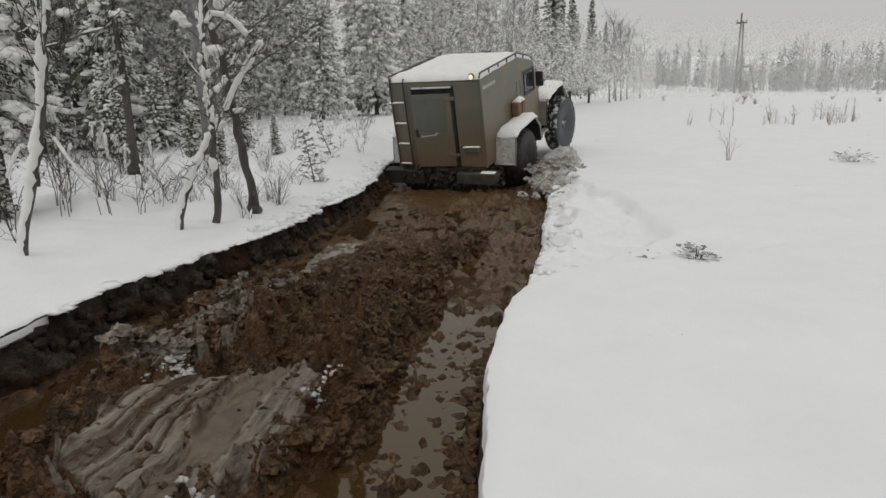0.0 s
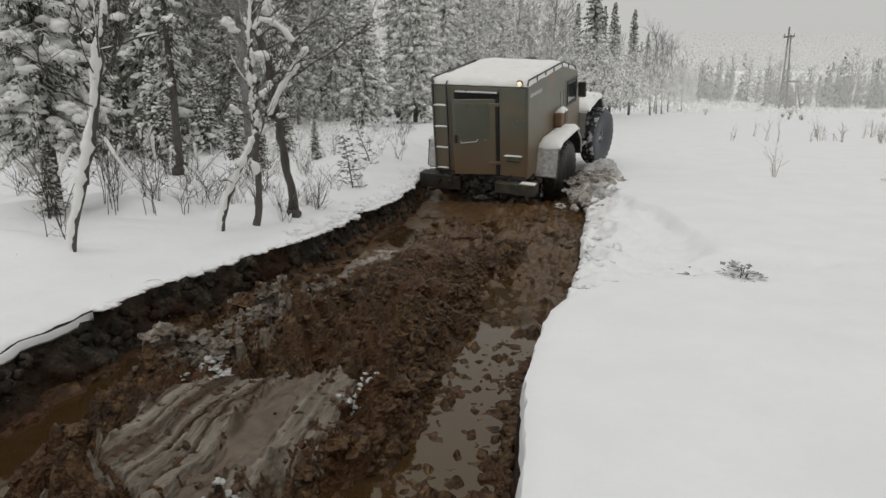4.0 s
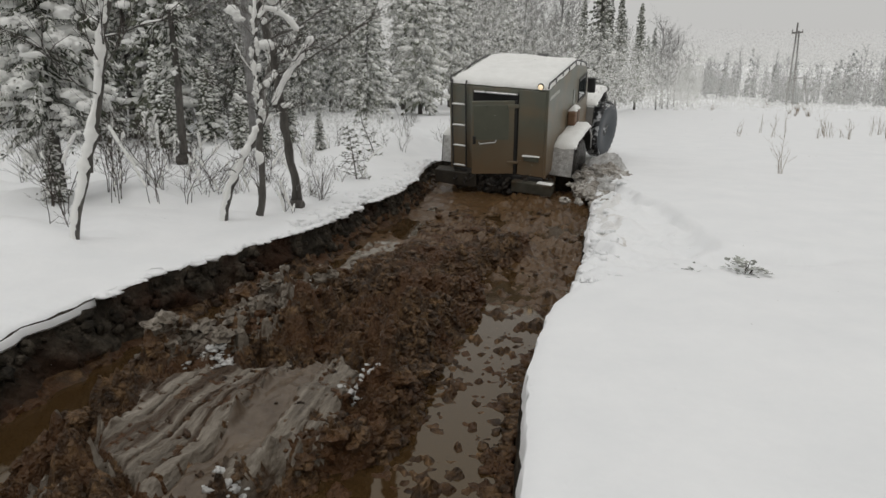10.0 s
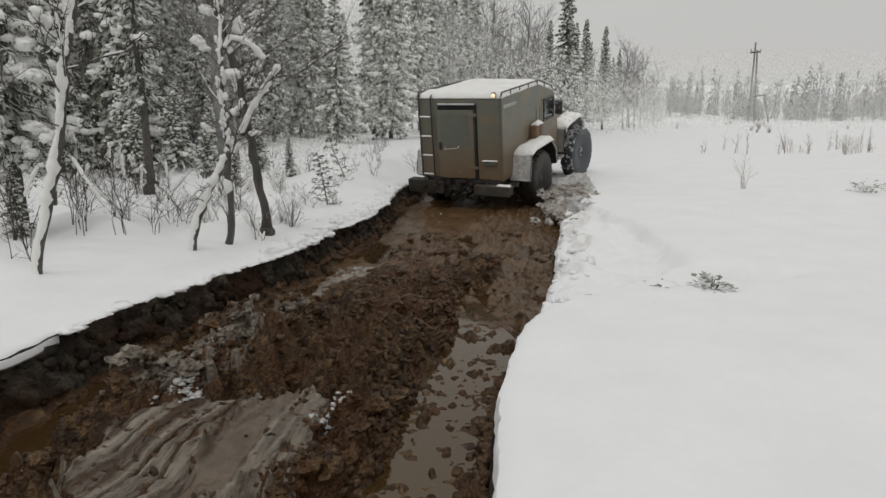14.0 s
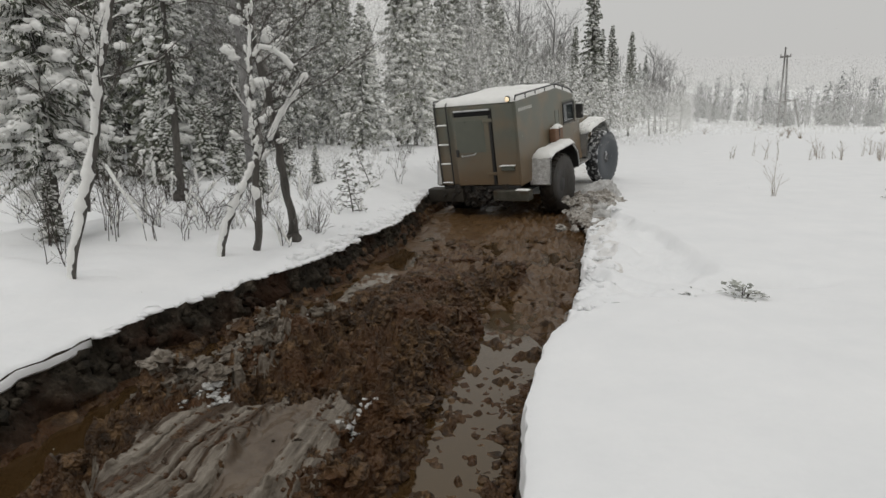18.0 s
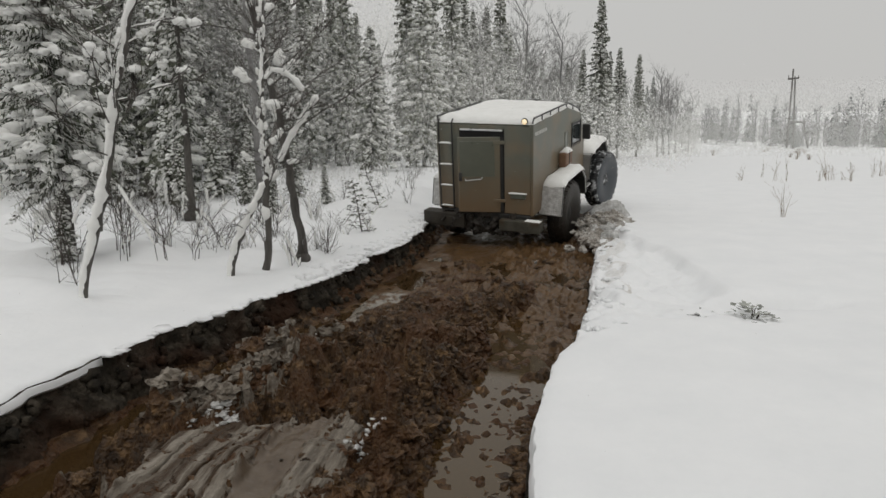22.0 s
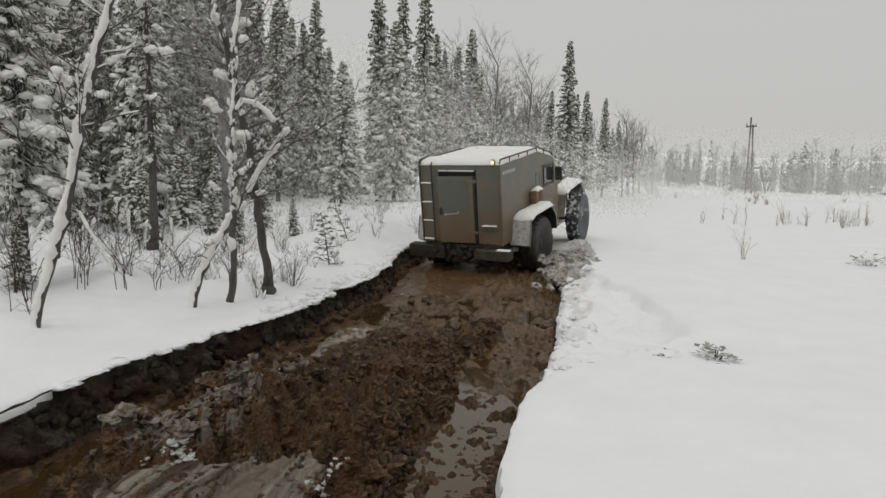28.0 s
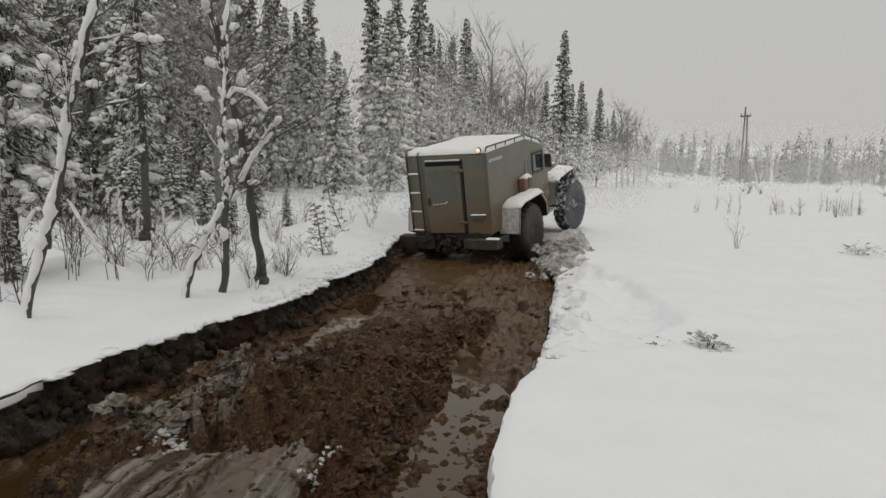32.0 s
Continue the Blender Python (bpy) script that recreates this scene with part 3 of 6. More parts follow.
def on_ridge(r):
    y = 2.4 + 5.2 * r.random() ** 1.1
    rl, rr = float(lerp_rows(RIDGE_LEFT, y)), float(lerp_rows(RIDGE_RIGHT, y))
    x = rr + 0.05 - abs(r.gauss(0, 0.28)) if r.random() < 0.6 else r.uniform(rl, rr)
    if y < 4.2 and -2.85 < x - 0.18 * y < -1.4 and r.random() < 0.93:
        return None
    if x < rl - 0.05:
        return None
    return x, y, mud_height(x, y, 0.5)


def in_puddle(r):
    y = r.uniform(2.4, 9.5)
    rr, re = float(lerp_rows(RIDGE_RIGHT, y)), float(lerp_rows(RIGHT_EDGE, y))
    x = re - 0.05 - abs(r.gauss(0, 0.16)) if r.random() < 0.55 else r.uniform(rr, re)
    if x < rr:
        return None
    return x, y, -0.505


def right_foot(r):
    y = r.uniform(2.3, 6.2)
    x = edge_right(y) - 0.06 - abs(r.gauss(0, 0.07))
    return x, y, -0.50 + 0.10 * max(0.0, 1 - (edge_right(y) - x) / 0.14)


def far_churn(r):
    y = r.uniform(6.3, 11.2)
    x = r.uniform(float(lerp_rows(LEFT_EDGE, y)) + 0.4, float(lerp_rows(RIGHT_EDGE, y)) - 0.1)
    rl, rr = float(lerp_rows(RIDGE_LEFT, y)), float(lerp_rows(RIDGE_RIGHT, y))
    if (r.random() > 0.12 and not rl < x < rr) or fbm(x, y * 1.4, 3.2, 6.6, 4) < 0.0:
        return None
    return x, y, mud_height(x, y, 0.5)


def under_bank(r):
    y = r.uniform(2.8, 12.5)
    x = edge_left(y) + 0.02 + abs(r.gauss(0, 0.07))
    return x, y, -0.06 - 0.44 * min(1.0, (x - edge_left(y)) / (0.25 - 0.09 * smooth_step(4.6, 6.2, y))) ** 0.8


def clod(geo, c, s, r, flat):
    """A crumbling lump of earth."""
    vs, fs = geo
    base, rings, sides = len(vs), (9 if s > 0.05 else 6), (16 if s > 0.05 else 10)
    q0, turn = r.uniform(0, 90), r.uniform(0, 6.28)
    w = (s * r.uniform(0.8, 1.5), s * r.uniform(0.7, 1.1), s * flat * r.uniform(0.8, 1.3))

    def put(th, ph):
        d = Vector((math.sin(th) * math.cos(ph), math.sin(th) * math.sin(ph), -math.cos(th)))
        k = 1 + 0.55 * noise.noise(d * 1.3 + Vector((q0, 0, 0))) + 0.42 * noise.noise(d * 3.1 + Vector((0, q0, 0))) + 0.30 * noise.noise(d * 6 + Vector((0, 0, q0))) + 0.16 * noise.noise(d * 13 + Vector((q0, q0, 0)))
        x, y = d.x * w[0] * k, d.y * w[1] * k
        vs.append(Vector((c[0] + x * math.cos(turn) - y * math.sin(turn), c[1] + x * math.sin(turn) + y * math.cos(turn), c[2] + d.z * w[2] * k)))

    put(0.0, 0.0)
    for i in range(1, rings + 1):
        for k in range(sides):
            put(math.pi * i / (rings + 1), 2 * math.pi * (k + 0.5 * (i % 2)) / sides)
    put(math.pi, 0.0)
    top = len(vs) - 1
    for k in range(sides):
        n = (k + 1) % sides
        fs.append((base, base + 1 + n, base + 1 + k))
        fs.append((top, top - sides + k, top - sides + n))
        for i in range(rings - 1):
            a = base + 1 + i * sides
            fs.append((a + k, a + n, a + sides + n, a + sides + k))


def heap_of(name, label, n, seed, mat, where, size, flat=0.75, sink=0.2):
    r = random.Random(seed)
    geo = ([], [])
    made = 0
    while made < n:
        got = where(r)
        if got is None:
            continue
        s = size(r)
        clod(geo, (got[0], got[1], got[2] - s * sink), s, r, flat)
        made += 1
    return tagged(raw_part(name, geo, mat, None, "", False), label, "mud", kind="stuff")


def right_flank(r):
    y = 2.4 + 6.6 * r.random()
    x = float(lerp_rows(RIDGE_RIGHT, y)) + 0.02 - abs(r.gauss(0, 0.20))
    if y < 4.1 and x - 0.18 * y < -1.5:
        return None
    return x, y, mud_height(x, y, 0.5)


def left_flank(r):
    y = 2.4 + 4.2 * r.random()
    x = float(lerp_rows(RIDGE_LEFT, y)) - 0.02 + abs(r.gauss(0, 0.22))
    if y < 4.1 and x - 0.18 * y > -2.75:
        return None
    return x, y, mud_height(x, y, 0.5)


def far_ridge(r):
    y = r.uniform(4.6, 7.7)
    x = r.uniform(float(lerp_rows(RIDGE_LEFT, y)), float(lerp_rows(RIDGE_RIGHT, y)))
    if noise.noise((x * 1.5, y * 1.5, 71)) < -0.1:
        return None
    return x, y, mud_height(x, y, 0.5)


heap_of("mud_clods", "big crumbling brown clods along the ridge", 420, 51, MUD, right_flank, lambda r: 0.025 + 0.06 * r.random() ** 2)
heap_of("mud_clods", "dark clods between the ridge and the rut", 240, 52, MUD, left_flank, lambda r: 0.025 + 0.05 * r.random() ** 2)
heap_of("mud_clods", "tumbled brown clods on the far ridge", 240, 53, MUD, far_ridge, lambda r: 0.025 + 0.075 * r.random() ** 2)
scatter("mud_clods", "wet brown clods thrown up on the ridge", 3000, 41, MUD, on_ridge, lambda r: 0.007 + 0.032 * r.random() ** 2.6, 0.0, 0.85, rough=0.5)
scatter("mud_clods", "brown clods standing in the puddle", 1100, 42, MUD, in_puddle, lambda r: 0.010 + 0.045 * r.random() ** 2.5, 0.05, 0.25)
scatter("mud_clods", "dark clods along the foot of the snow wall", 520, 40, MUD, right_foot, lambda r: 0.012 + 0.038 * r.random() ** 2, 0.0, 0.6, rough=0.5)
scatter("mud_clods", "wet churned mud behind the truck", 480, 43, MUD, far_churn, lambda r: 0.015 + 0.075 * r.random() ** 2.4, -0.1, 0.55)
scatter("peat_lumps", "dark crumbled peat on the cut bank", 520, 44, SOIL, under_bank, lambda r: 0.008 + 0.05 * r.random() ** 2.6, -0.2, 1.0, rough=0.5)


def near_grey(r):
    y = r.uniform(4.2, 5.9)
    x = float(lerp_rows(RIDGE_LEFT, y)) + 0.02 + 0.75 * r.random() ** 1.3
    return x, y, mud_height(x, y, 0.5)


heap_of("grey_clods", "stiff grey clods drying on the ridge", 300, 45, MUD_PALE, near_grey, lambda r: 0.02 + 0.065 * r.random() ** 1.6, 0.65, 0.1)


def snow_scraps(r):
    k = r.choice((0, 0, 1, 2, 2, 2, 2, 3, 4, 5))
    cx, cy, sx, sy = ((-1.86, 4.17, 0.075, 0.025), (-0.71, 3.82, 0.07, 0.05), (-1.02, 2.66, 0.11, 0.05), (-1.75, 5.55, 0.30, 0.22), (-2.38, 3.38, 0.05, 0.03), (-1.90, 5.72, 0.05, 0.02))[k]
    x, y = r.gauss(cx, sx), r.gauss(cy, sy)
    return x, y, mud_height(x, y, 0.5)


SNOW_DIRTY_PALE = material("old_grey_snow", [(0.32, 0.31, 0.29), (0.74, 0.74, 0.73)], 12, 0.75, 0.9, 40)
scatter("snow_scraps", "scraps of old snow on the mud", 420, 46, SNOW_DIRTY_PALE, snow_scraps, lambda r: 0.010 + 0.026 * r.random() ** 1.5, 0.1, 0.45, "snow")


def pushed_snow(r):
    y = r.gauss(12.9, 0.8)
    x = float(lerp_rows(RIGHT_EDGE, y)) + r.gauss(-0.02, 0.20)
    bank = math.exp(-((x - float(lerp_rows(RIGHT_EDGE, y)) - 0.05) / 0.3) ** 2 - ((y - 13.0) / 0.9) ** 2)
    return x, y, snow_height(x, y) - 0.06 + 0.24 * bank * r.random()


heap_of("churned_snow", "muddy churned snow pushed aside by the wheels", 520, 47, SNOW_DIRTY, pushed_snow, lambda r: 0.03 + 0.10 * r.random() ** 2, 0.7, 0.0)


chunk_rng = random.Random(66)
for cx, cy, cs in ((2.52, 11.75, 0.19), (2.62, 12.15, 0.15), (2.35, 12.3, 0.14), (2.72, 13.35, 0.30), (2.95, 13.75, 0.26), (3.15, 14.1, 0.20)):
    lump = ([], [])
    clod(lump, (cx, cy, snow_height(cx, cy) + 0.02), cs, chunk_rng, 0.95)
    tagged(raw_part("snow_chunk", lump, SNOW_DIRTY_PALE, None, "", True), "dirty chunk of packed snow at the edge of the track", "snow")


def right_lip(r):
    y = r.uniform(5.4, 12.5)
    x = float(lerp_rows(RIGHT_EDGE, y)) + 0.02 + abs(r.gauss(0, 0.16))
    return x, y, snow_height(x, y)


scatter("snow_crumbs", "broken snow along the edge of the track", 260, 48, SNOW, right_lip, lambda r: 0.010 + 0.045 * r.random() ** 2.5, 0.0, 0.6, "snow")


def left_lip(r):
    y = r.uniform(7.5, 15.0)
    x = float(lerp_rows(LEFT_EDGE, y)) - 0.02 - abs(r.gauss(0, 0.22))
    return x, y, snow_height(x, y) - 0.03


scatter("snow_crumbs", "broken snow along the edge of the track", 480, 49, SNOW, left_lip, lambda r: 0.015 + 0.06 * r.random() ** 2.2, 0.1, 0.65, "snow")


def left_plates(r):
    y = r.uniform(4.8, 12.5)
    return edge_left(y) - r.uniform(-0.04, 0.10), y, snow_height(edge_left(y), y) - 0.045


scatter("snow_plates", "ragged plates of snow hanging over the cut bank", 200, 50, SNOW, left_plates, lambda r: 0.03 + 0.07 * r.random() ** 1.5, 0.0, 0.30, "snow")


def fallen_snow(y0, y1, out, drop, width, seed):
    """A long thin sheet of snow that has slid on to a ledge of the cut bank."""
    n, m = 26, 5
    vs, fs = [], []
    for j in range(n + 1):
        y = y0 + (y1 - y0) * j / n
        taper = math.sin(math.pi * min(0.97, 0.03 + j / n))
        x0 = edge_left(y) + out + 0.03 * noise.noise((y * 6, seed, 0))
        for i in range(m + 1):
            u = i / m
            x = x0 + (u - 0.5) * width * taper * max(0.25, 1 + 1.5 * noise.noise((y * 7, seed, 3)))
            z = snow_height(edge_left(y), y) - 0.05 - drop - 0.05 * u + 0.012 * (1 - (2 * u - 1) ** 2) + 0.02 * noise.noise((x * 9, y * 9, seed))
            vs += [(x, y, z)]
    for j in range(n):
        for i in range(m):
            a = j * (m + 1) + i
            fs.append((a, a + 1, a + m + 2, a + m + 1))
    low = len(vs)
    vs += [(x, y, z - 0.02) for x, y, z in vs]
    fs += [tuple(k + low for k in f[::-1]) for f in fs]
    rim = list(range(m)) + [j * (m + 1) + m for j in range(n)] + [n * (m + 1) + i for i in range(m, 0, -1)] + [j * (m + 1) for j in range(n, 0, -1)]
    fs += [(rim[(k + 1) % len(rim)], rim[k], rim[k] + low, rim[(k + 1) % len(rim)] + low) for k in range(len(rim))]
    tagged(raw_part("fallen_snow", (vs, fs), SNOW, None, "", True), "thin sheet of snow slid on to the cut bank", "snow")


for y0, y1, out, drop, width, seed in ((2.2, 4.75, 0.012, 0.012, 0.022, 1.0),):
    fallen_snow(y0, y1, out, drop, width, seed)


# ---- the all-terrain truck ----
def mud_by_height(m, low, high, color):
    """Dried splashes that thin out up the side."""
    n, l = m.node_tree.nodes, m.node_tree.links
    b = n["Principled BSDF"]
    src = b.inputs["Base Color"].links[0].from_socket
    tc, sp, ns, ad, mr, mx = n.new("ShaderNodeTexCoord"), n.new("ShaderNodeSeparateXYZ"), n.new("ShaderNodeTexNoise"), n.new("ShaderNodeMath"), n.new("ShaderNodeMapRange"), n.new("ShaderNodeMix")
    ns.inputs["Scale"].default_value, ns.inputs["Detail"].default_value = 2.4, 7
    l.new(tc.outputs["Object"], sp.inputs[0])
    l.new(tc.outputs["Object"], ns.inputs["Vector"])
    ad.operation = "MULTIPLY_ADD"
    l.new(ns.outputs[0], ad.inputs[0])
    ad.inputs[1].default_value = 1.5
    l.new(sp.outputs[2], ad.inputs[2])
    mr.inputs[1].default_value, mr.inputs[2].default_value, mr.inputs[3].default_value, mr.inputs[4].default_value = low, high, 0.85, 0.0
    l.new(ad.outputs[0], mr.inputs[0])
    mx.data_type = "RGBA"
    mx.inputs[7].default_value = (*color, 1)
    l.new(mr.outputs[0], mx.inputs[0])
    l.new(src, mx.inputs[6])
    l.new(mx.outputs[2], b.inputs["Base Color"])


SIDEWALL = material("cold_rubber_sidewall", [(0.032, 0.038, 0.046), (0.058, 0.066, 0.076)], 3, 0.5, 0.1, 30)
BUMPER_MUD = material("mud_smeared_steel", [(0.018, 0.015, 0.011), (0.055, 0.046, 0.034)], 5, 0.65, 0.6, 30)
BUMPER_OLIVE = material("muddy_olive_steel", [(0.035, 0.033, 0.024), (0.105, 0.10, 0.078)], 4, 0.55, 0.5, 30, stain=((0.06, 0.04, 0.022), 3, 0.5, 0.65))
STEAMED = material("steamed_window", [(0.100, 0.108, 0.084), (0.125, 0.130, 0.102)], 3, 0.3, 0.05, 30)
mud_by_height(PAINT, 0.80, 2.05, (0.178, 0.116, 0.063))

truck = tagged(new("truck"), "khaki all-terrain truck with snow on its roof, bogged in mud", "truck")


def prism(profile, x0, x1, bevel=0.0):
    """A solid from a side outline of (y, z) points, from x0 to x1."""
    bm = bmesh.new()
    a = [bm.verts.new((x0, y, z)) for y, z in profile]
    b = [bm.verts.new((x1, y, z)) for y, z in profile]
    bm.faces.new(a)
    bm.faces.new(b[::-1])
    for i in range(len(a)):
        j = (i + 1) % len(a)
        bm.faces.new((a[j], a[i], b[i], b[j]))
    bmesh.ops.recalc_face_normals(bm, faces=bm.faces)
    if bevel:
        bmesh.ops.bevel(bm, geom=list(bm.edges), offset=bevel, segments=2, affect="EDGES", profile=0.6)
    return bm


def rod(points, radius, sides=8):
    geo = ([], [])
    return tube(geo, points, [radius] * len(points), sides)


def snow_slab(name, x0, x1, y0, y1, base, thick, parent, seed, nx=22, ny=26, label="thick cap of fresh snow"):
    """A soft-edged slab of snow lying on base(x, y)."""
    vs, fs = [], []
    for j in range(ny + 1):
        for i in range(nx + 1):
            u, v = i / nx, j / ny
            x, y = x0 + (x1 - x0) * u, y0 + (y1 - y0) * v
            e = min(u * (x1 - x0), (1 - u) * (x1 - x0), v * (y1 - y0), (1 - v) * (y1 - y0))
            h = thick * (1 - math.exp(-((e + 0.004) / (0.55 * thick)))) * (1 + 0.35 * noise.noise((x * 2.1 + seed, y * 2.1, seed)) + 0.12 * noise.noise((x * 7, y * 7 + seed, 0)))
            wob = 0.03 * noise.noise((x * 4 + seed, y * 4, 3)) * (1 if e < 0.02 else 0)
            vs.append((x + wob, y + wob, base(x, y) + h - 0.004))
    for j in range(ny):
        for i in range(nx):
            a = j * (nx + 1) + i
            fs.append((a, a + 1, a + nx + 2, a + nx + 1))
    rim = [i for i in range(nx + 1)] + [j * (nx + 1) + nx for j in range(1, ny + 1)] + [ny * (nx + 1) + i for i in range(nx - 1, -1, -1)] + [j * (nx + 1) for j in range(ny - 1, 0, -1)]
    base_i = len(vs)
    for k in rim:
        x, y, _ = vs[k]
        vs.append((x, y, base(x, y) - 0.012))
    for k in range(len(rim)):
        q = (k + 1) % len(rim)
        fs.append((rim[q], rim[k], base_i + k, base_i + q))
    return raw_part(name, (vs, fs), SNOW_TREE, parent, label, True)


def roof_z(x, y):
    return 1.745 + (0.055 * y / 2.1 if y < 2.1 else 0.055 - 0.235 * (y - 2.1))


# solid cabin shell; a near-black panel on it paints the shade in the rear doorway
body = part("body", prism([(0.02, 0.0), (0.02, 1.735), (2.1, 1.79), (3.1, 1.555), (3.42, 1.02), (3.42, 0.0)], -1.0, 1.0, 0.025), PAINT, truck)
part("doorway", boxed((-0.50, -0.004, 0.02), (0.41, 0.05, 1.625)), DOORWAY_SHADE, body, "dark panel painting the shaded gap round the rear door")
for name, lo, hi in (("corner_trim", (-1.004, -0.012, 0.0), (-0.955, 0.03, 1.74)), ("corner_trim", (0.955, -0.012, 0.0), (1.004, 0.03, 1.74))):
    part(name, boxed(lo, hi, 0.006), PAINT, body)
part("rear_panel", boxed((0.425, -0.008, 0.02), (0.95, 0.03, 1.70), 0.005), PAINT, body)
part("rear_panel", boxed((-0.95, -0.008, 0.02), (-0.515, 0.03, 1.70), 0.005), PAINT, body)
part("rear_panel", boxed((-0.512, -0.008, 1.63), (0.422, 0.03, 1.70), 0.004), PAINT, body)
# rear door, its upper edge leaning open
door = part("rear_door", boxed((-0.475, -0.035, 0.03), (0.345, -0.006, 1.50), 0.008), PAINT, truck, "mud-splashed khaki rear door, ajar at the top")
part("door_window", boxed((-0.43, -0.040, 0.74), (0.24, -0.034, 1.42), 0.004), STEAMED, door, "steamed-up dark window")
raw_part("grab_bar", rod([(-0.33, -0.04, 0.69), (-0.32, -0.085, 0.67), (-0.02, -0.085, 0.70), (0.0, -0.04, 0.73)], 0.014), CHROME, door, "bright bent grab bar")
part("latch", boxed((-0.455, -0.075, 0.66), (-0.395, -0.034, 0.82), 0.01), BLACK, door)
part("hinge", boxed((0.22, -0.055, 1.36), (0.44, -0.034, 1.43), 0.006), PAINT, door)
part("hinge", boxed((0.22, -0.055, 0.24), (0.44, -0.034, 0.30), 0.006), PAINT, door)
# black strip that paints the dark gap on the door's hinge side
part("gap_strip", boxed((0.352, -0.030, 0.05), (0.395, -0.006, 1.50), 0.004), BLACK, door)
part("rain_gutter", boxed((-0.47, -0.075, 1.60), (0.40, -0.008, 1.635), 0.008), CHROME, body, "bright rain gutter rimmed with snow")
# ladder
for x in (-0.93, -0.64):
    raw_part("ladder_rail", rod([(x, -0.01, 1.80), (x, -0.07, 1.74), (x, -0.07, 0.05), (x, -0.01, 0.02)], 0.016), BLACK, truck)
for z in (1.34, 0.92, 0.50, 0.08):
    raw_part("ladder_rung", rod([(-0.93, -0.07, z), (-0.64, -0.07, z)], 0.014), ALU, truck)
    snow_slab("rung_snow", -0.92, -0.66, -0.09, -0.05, lambda x, y, z=z: z + 0.012, 0.025, truck, z, 6, 3, "line of snow on a rung")
# lamps and bumpers
part("tail_lamp", boxed((0.56, -0.05, 0.33), (0.86, -0.008, 0.44), 0.012), STEAMED, truck, "dull tail lamp with a strip of snow on it")
snow_slab("lamp_snow", 0.55, 0.87, -0.06, -0.01, lambda x, y: 0.44, 0.018, truck, 2.2, 8, 4, "strip of snow")
work = bmesh.new()
bmesh.ops.create_uvsphere(work, u_segments=14, v_segments=8, radius=0.062)
for v in work.verts:
    v.co = Vector((0.84 + v.co.x, -0.03 + v.co.y * 0.8, 1.80 + v.co.z))
work_lamp = part("work_lamp", work, BLACK, truck, "round work lamp, lit")
lens = bmesh.new()
bmesh.ops.create_uvsphere(lens, u_segments=14, v_segments=8, radius=0.048)
for v in lens.verts:
    v.co = Vector((0.845 + v.co.x, -0.065 + v.co.y * 0.5, 1.795 + v.co.z))
part("lens", lens, LAMP, work_lamp, "glowing warm lens")
part("bumper_corner", boxed((0.36, -0.16, -0.30), (1.18, 0.10, -0.08), 0.02, 2), BUMPER_OLIVE, truck, "muddy olive bumper corner with snow on it")
snow_slab("bumper_snow", 0.86, 1.17, -0.12, 0.0, lambda x, y: -0.08, 0.035, truck, 5.1, 10, 4, "thin snow")
part("bumper_corner", boxed((-1.32, -0.14, -0.34), (-0.40, 0.12, -0.05), 0.02, 2), BUMPER_MUD, truck, "mud-smeared bumper corner")
part("chassis", boxed((-0.55, 0.1, -0.42), (0.55, 4.9, -0.02), 0.03), BLACK, truck)
part("rear_crossbar", boxed((-0.95, -0.02, -0.20), (0.95, 0.06, 0.0), 0.01), BLACK, truck)
part("axle", boxed((-0.95, 1.15, -0.30), (0.95, 1.37, -0.10), 0.05, 2), BLACK, truck)
part("axle", boxed((-0.95, 4.12, -0.34), (0.95, 4.32, -0.14), 0.05, 2), BLACK, truck)
# side features
for s in (1, -1):
    part("side_window", boxed((s * 1.0 - 0.012, 2.42, 0.95), (s * 1.0 + 0.012, 3.02, 1.38), 0.03, 2), GLASS, body)
    part("window_frame", boxed((s * 1.0 - 0.008, 2.37, 0.90), (s * 1.0 + 0.009, 3.06, 1.43), 0.03, 2), BLACK, body)
    part("cab_door", boxed((s * 1.0 - 0.006, 2.28, 0.10), (s * 1.0 + 0.0065, 3.12, 1.47), 0.004), PAINT, truck)
    part("small_window", boxed((s * 1.0 - 0.012, 1.92, 0.98), (s * 1.0 + 0.005, 2.14, 1.30), 0.02, 2), STEAMED, body)
    raw_part("roof_rail", rod([(s * 0.98, 0.0, 1.76), (s * 0.99, 0.04, 1.85), (s * 0.99, 2.1, 1.88), (s * 0.99, 3.0, 1.66), (s * 0.98, 3.08, 1.58)], 0.017), BLACK, truck)
    for y in (0.5, 1.0, 1.5, 2.05, 2.5):
        raw_part("rail_post", rod([(s * 0.985, y, roof_z(0, y) - 0.02), (s * 0.99, y, roof_z(0, y) + 0.10)], 0.012, 6), BLACK, truck)
    mirror = part("wing_mirror", boxed((s * 1.13 - 0.09, 3.10, 0.96), (s * 1.13 + 0.09, 3.17, 1.30), 0.03, 2), BLACK, truck)
    raw_part("mirror_arm", rod([(s * 0.99, 3.2, 1.2), (s * 1.13, 3.17, 1.12)], 0.012), BLACK, mirror)
    part("running_board", boxed((s * 1.1 - 0.14, 2.35, -0.12), (s * 1.1 + 0.14, 3.25, -0.06), 0.015), ALU, truck)
for k, (y, w) in enumerate(((0.10, 0.06), (0.19, 0.05), (0.27, 0.05), (0.35, 0.06), (0.44, 0.05), (0.52, 0.05), (0.60, 0.05), (0.68, 0.05))):
    part("faded_mark", boxed((1.0, y, 1.52), (1.0035, y + w, 1.585)), LETTER, body)
# fenders, each a folded flare with snow on top


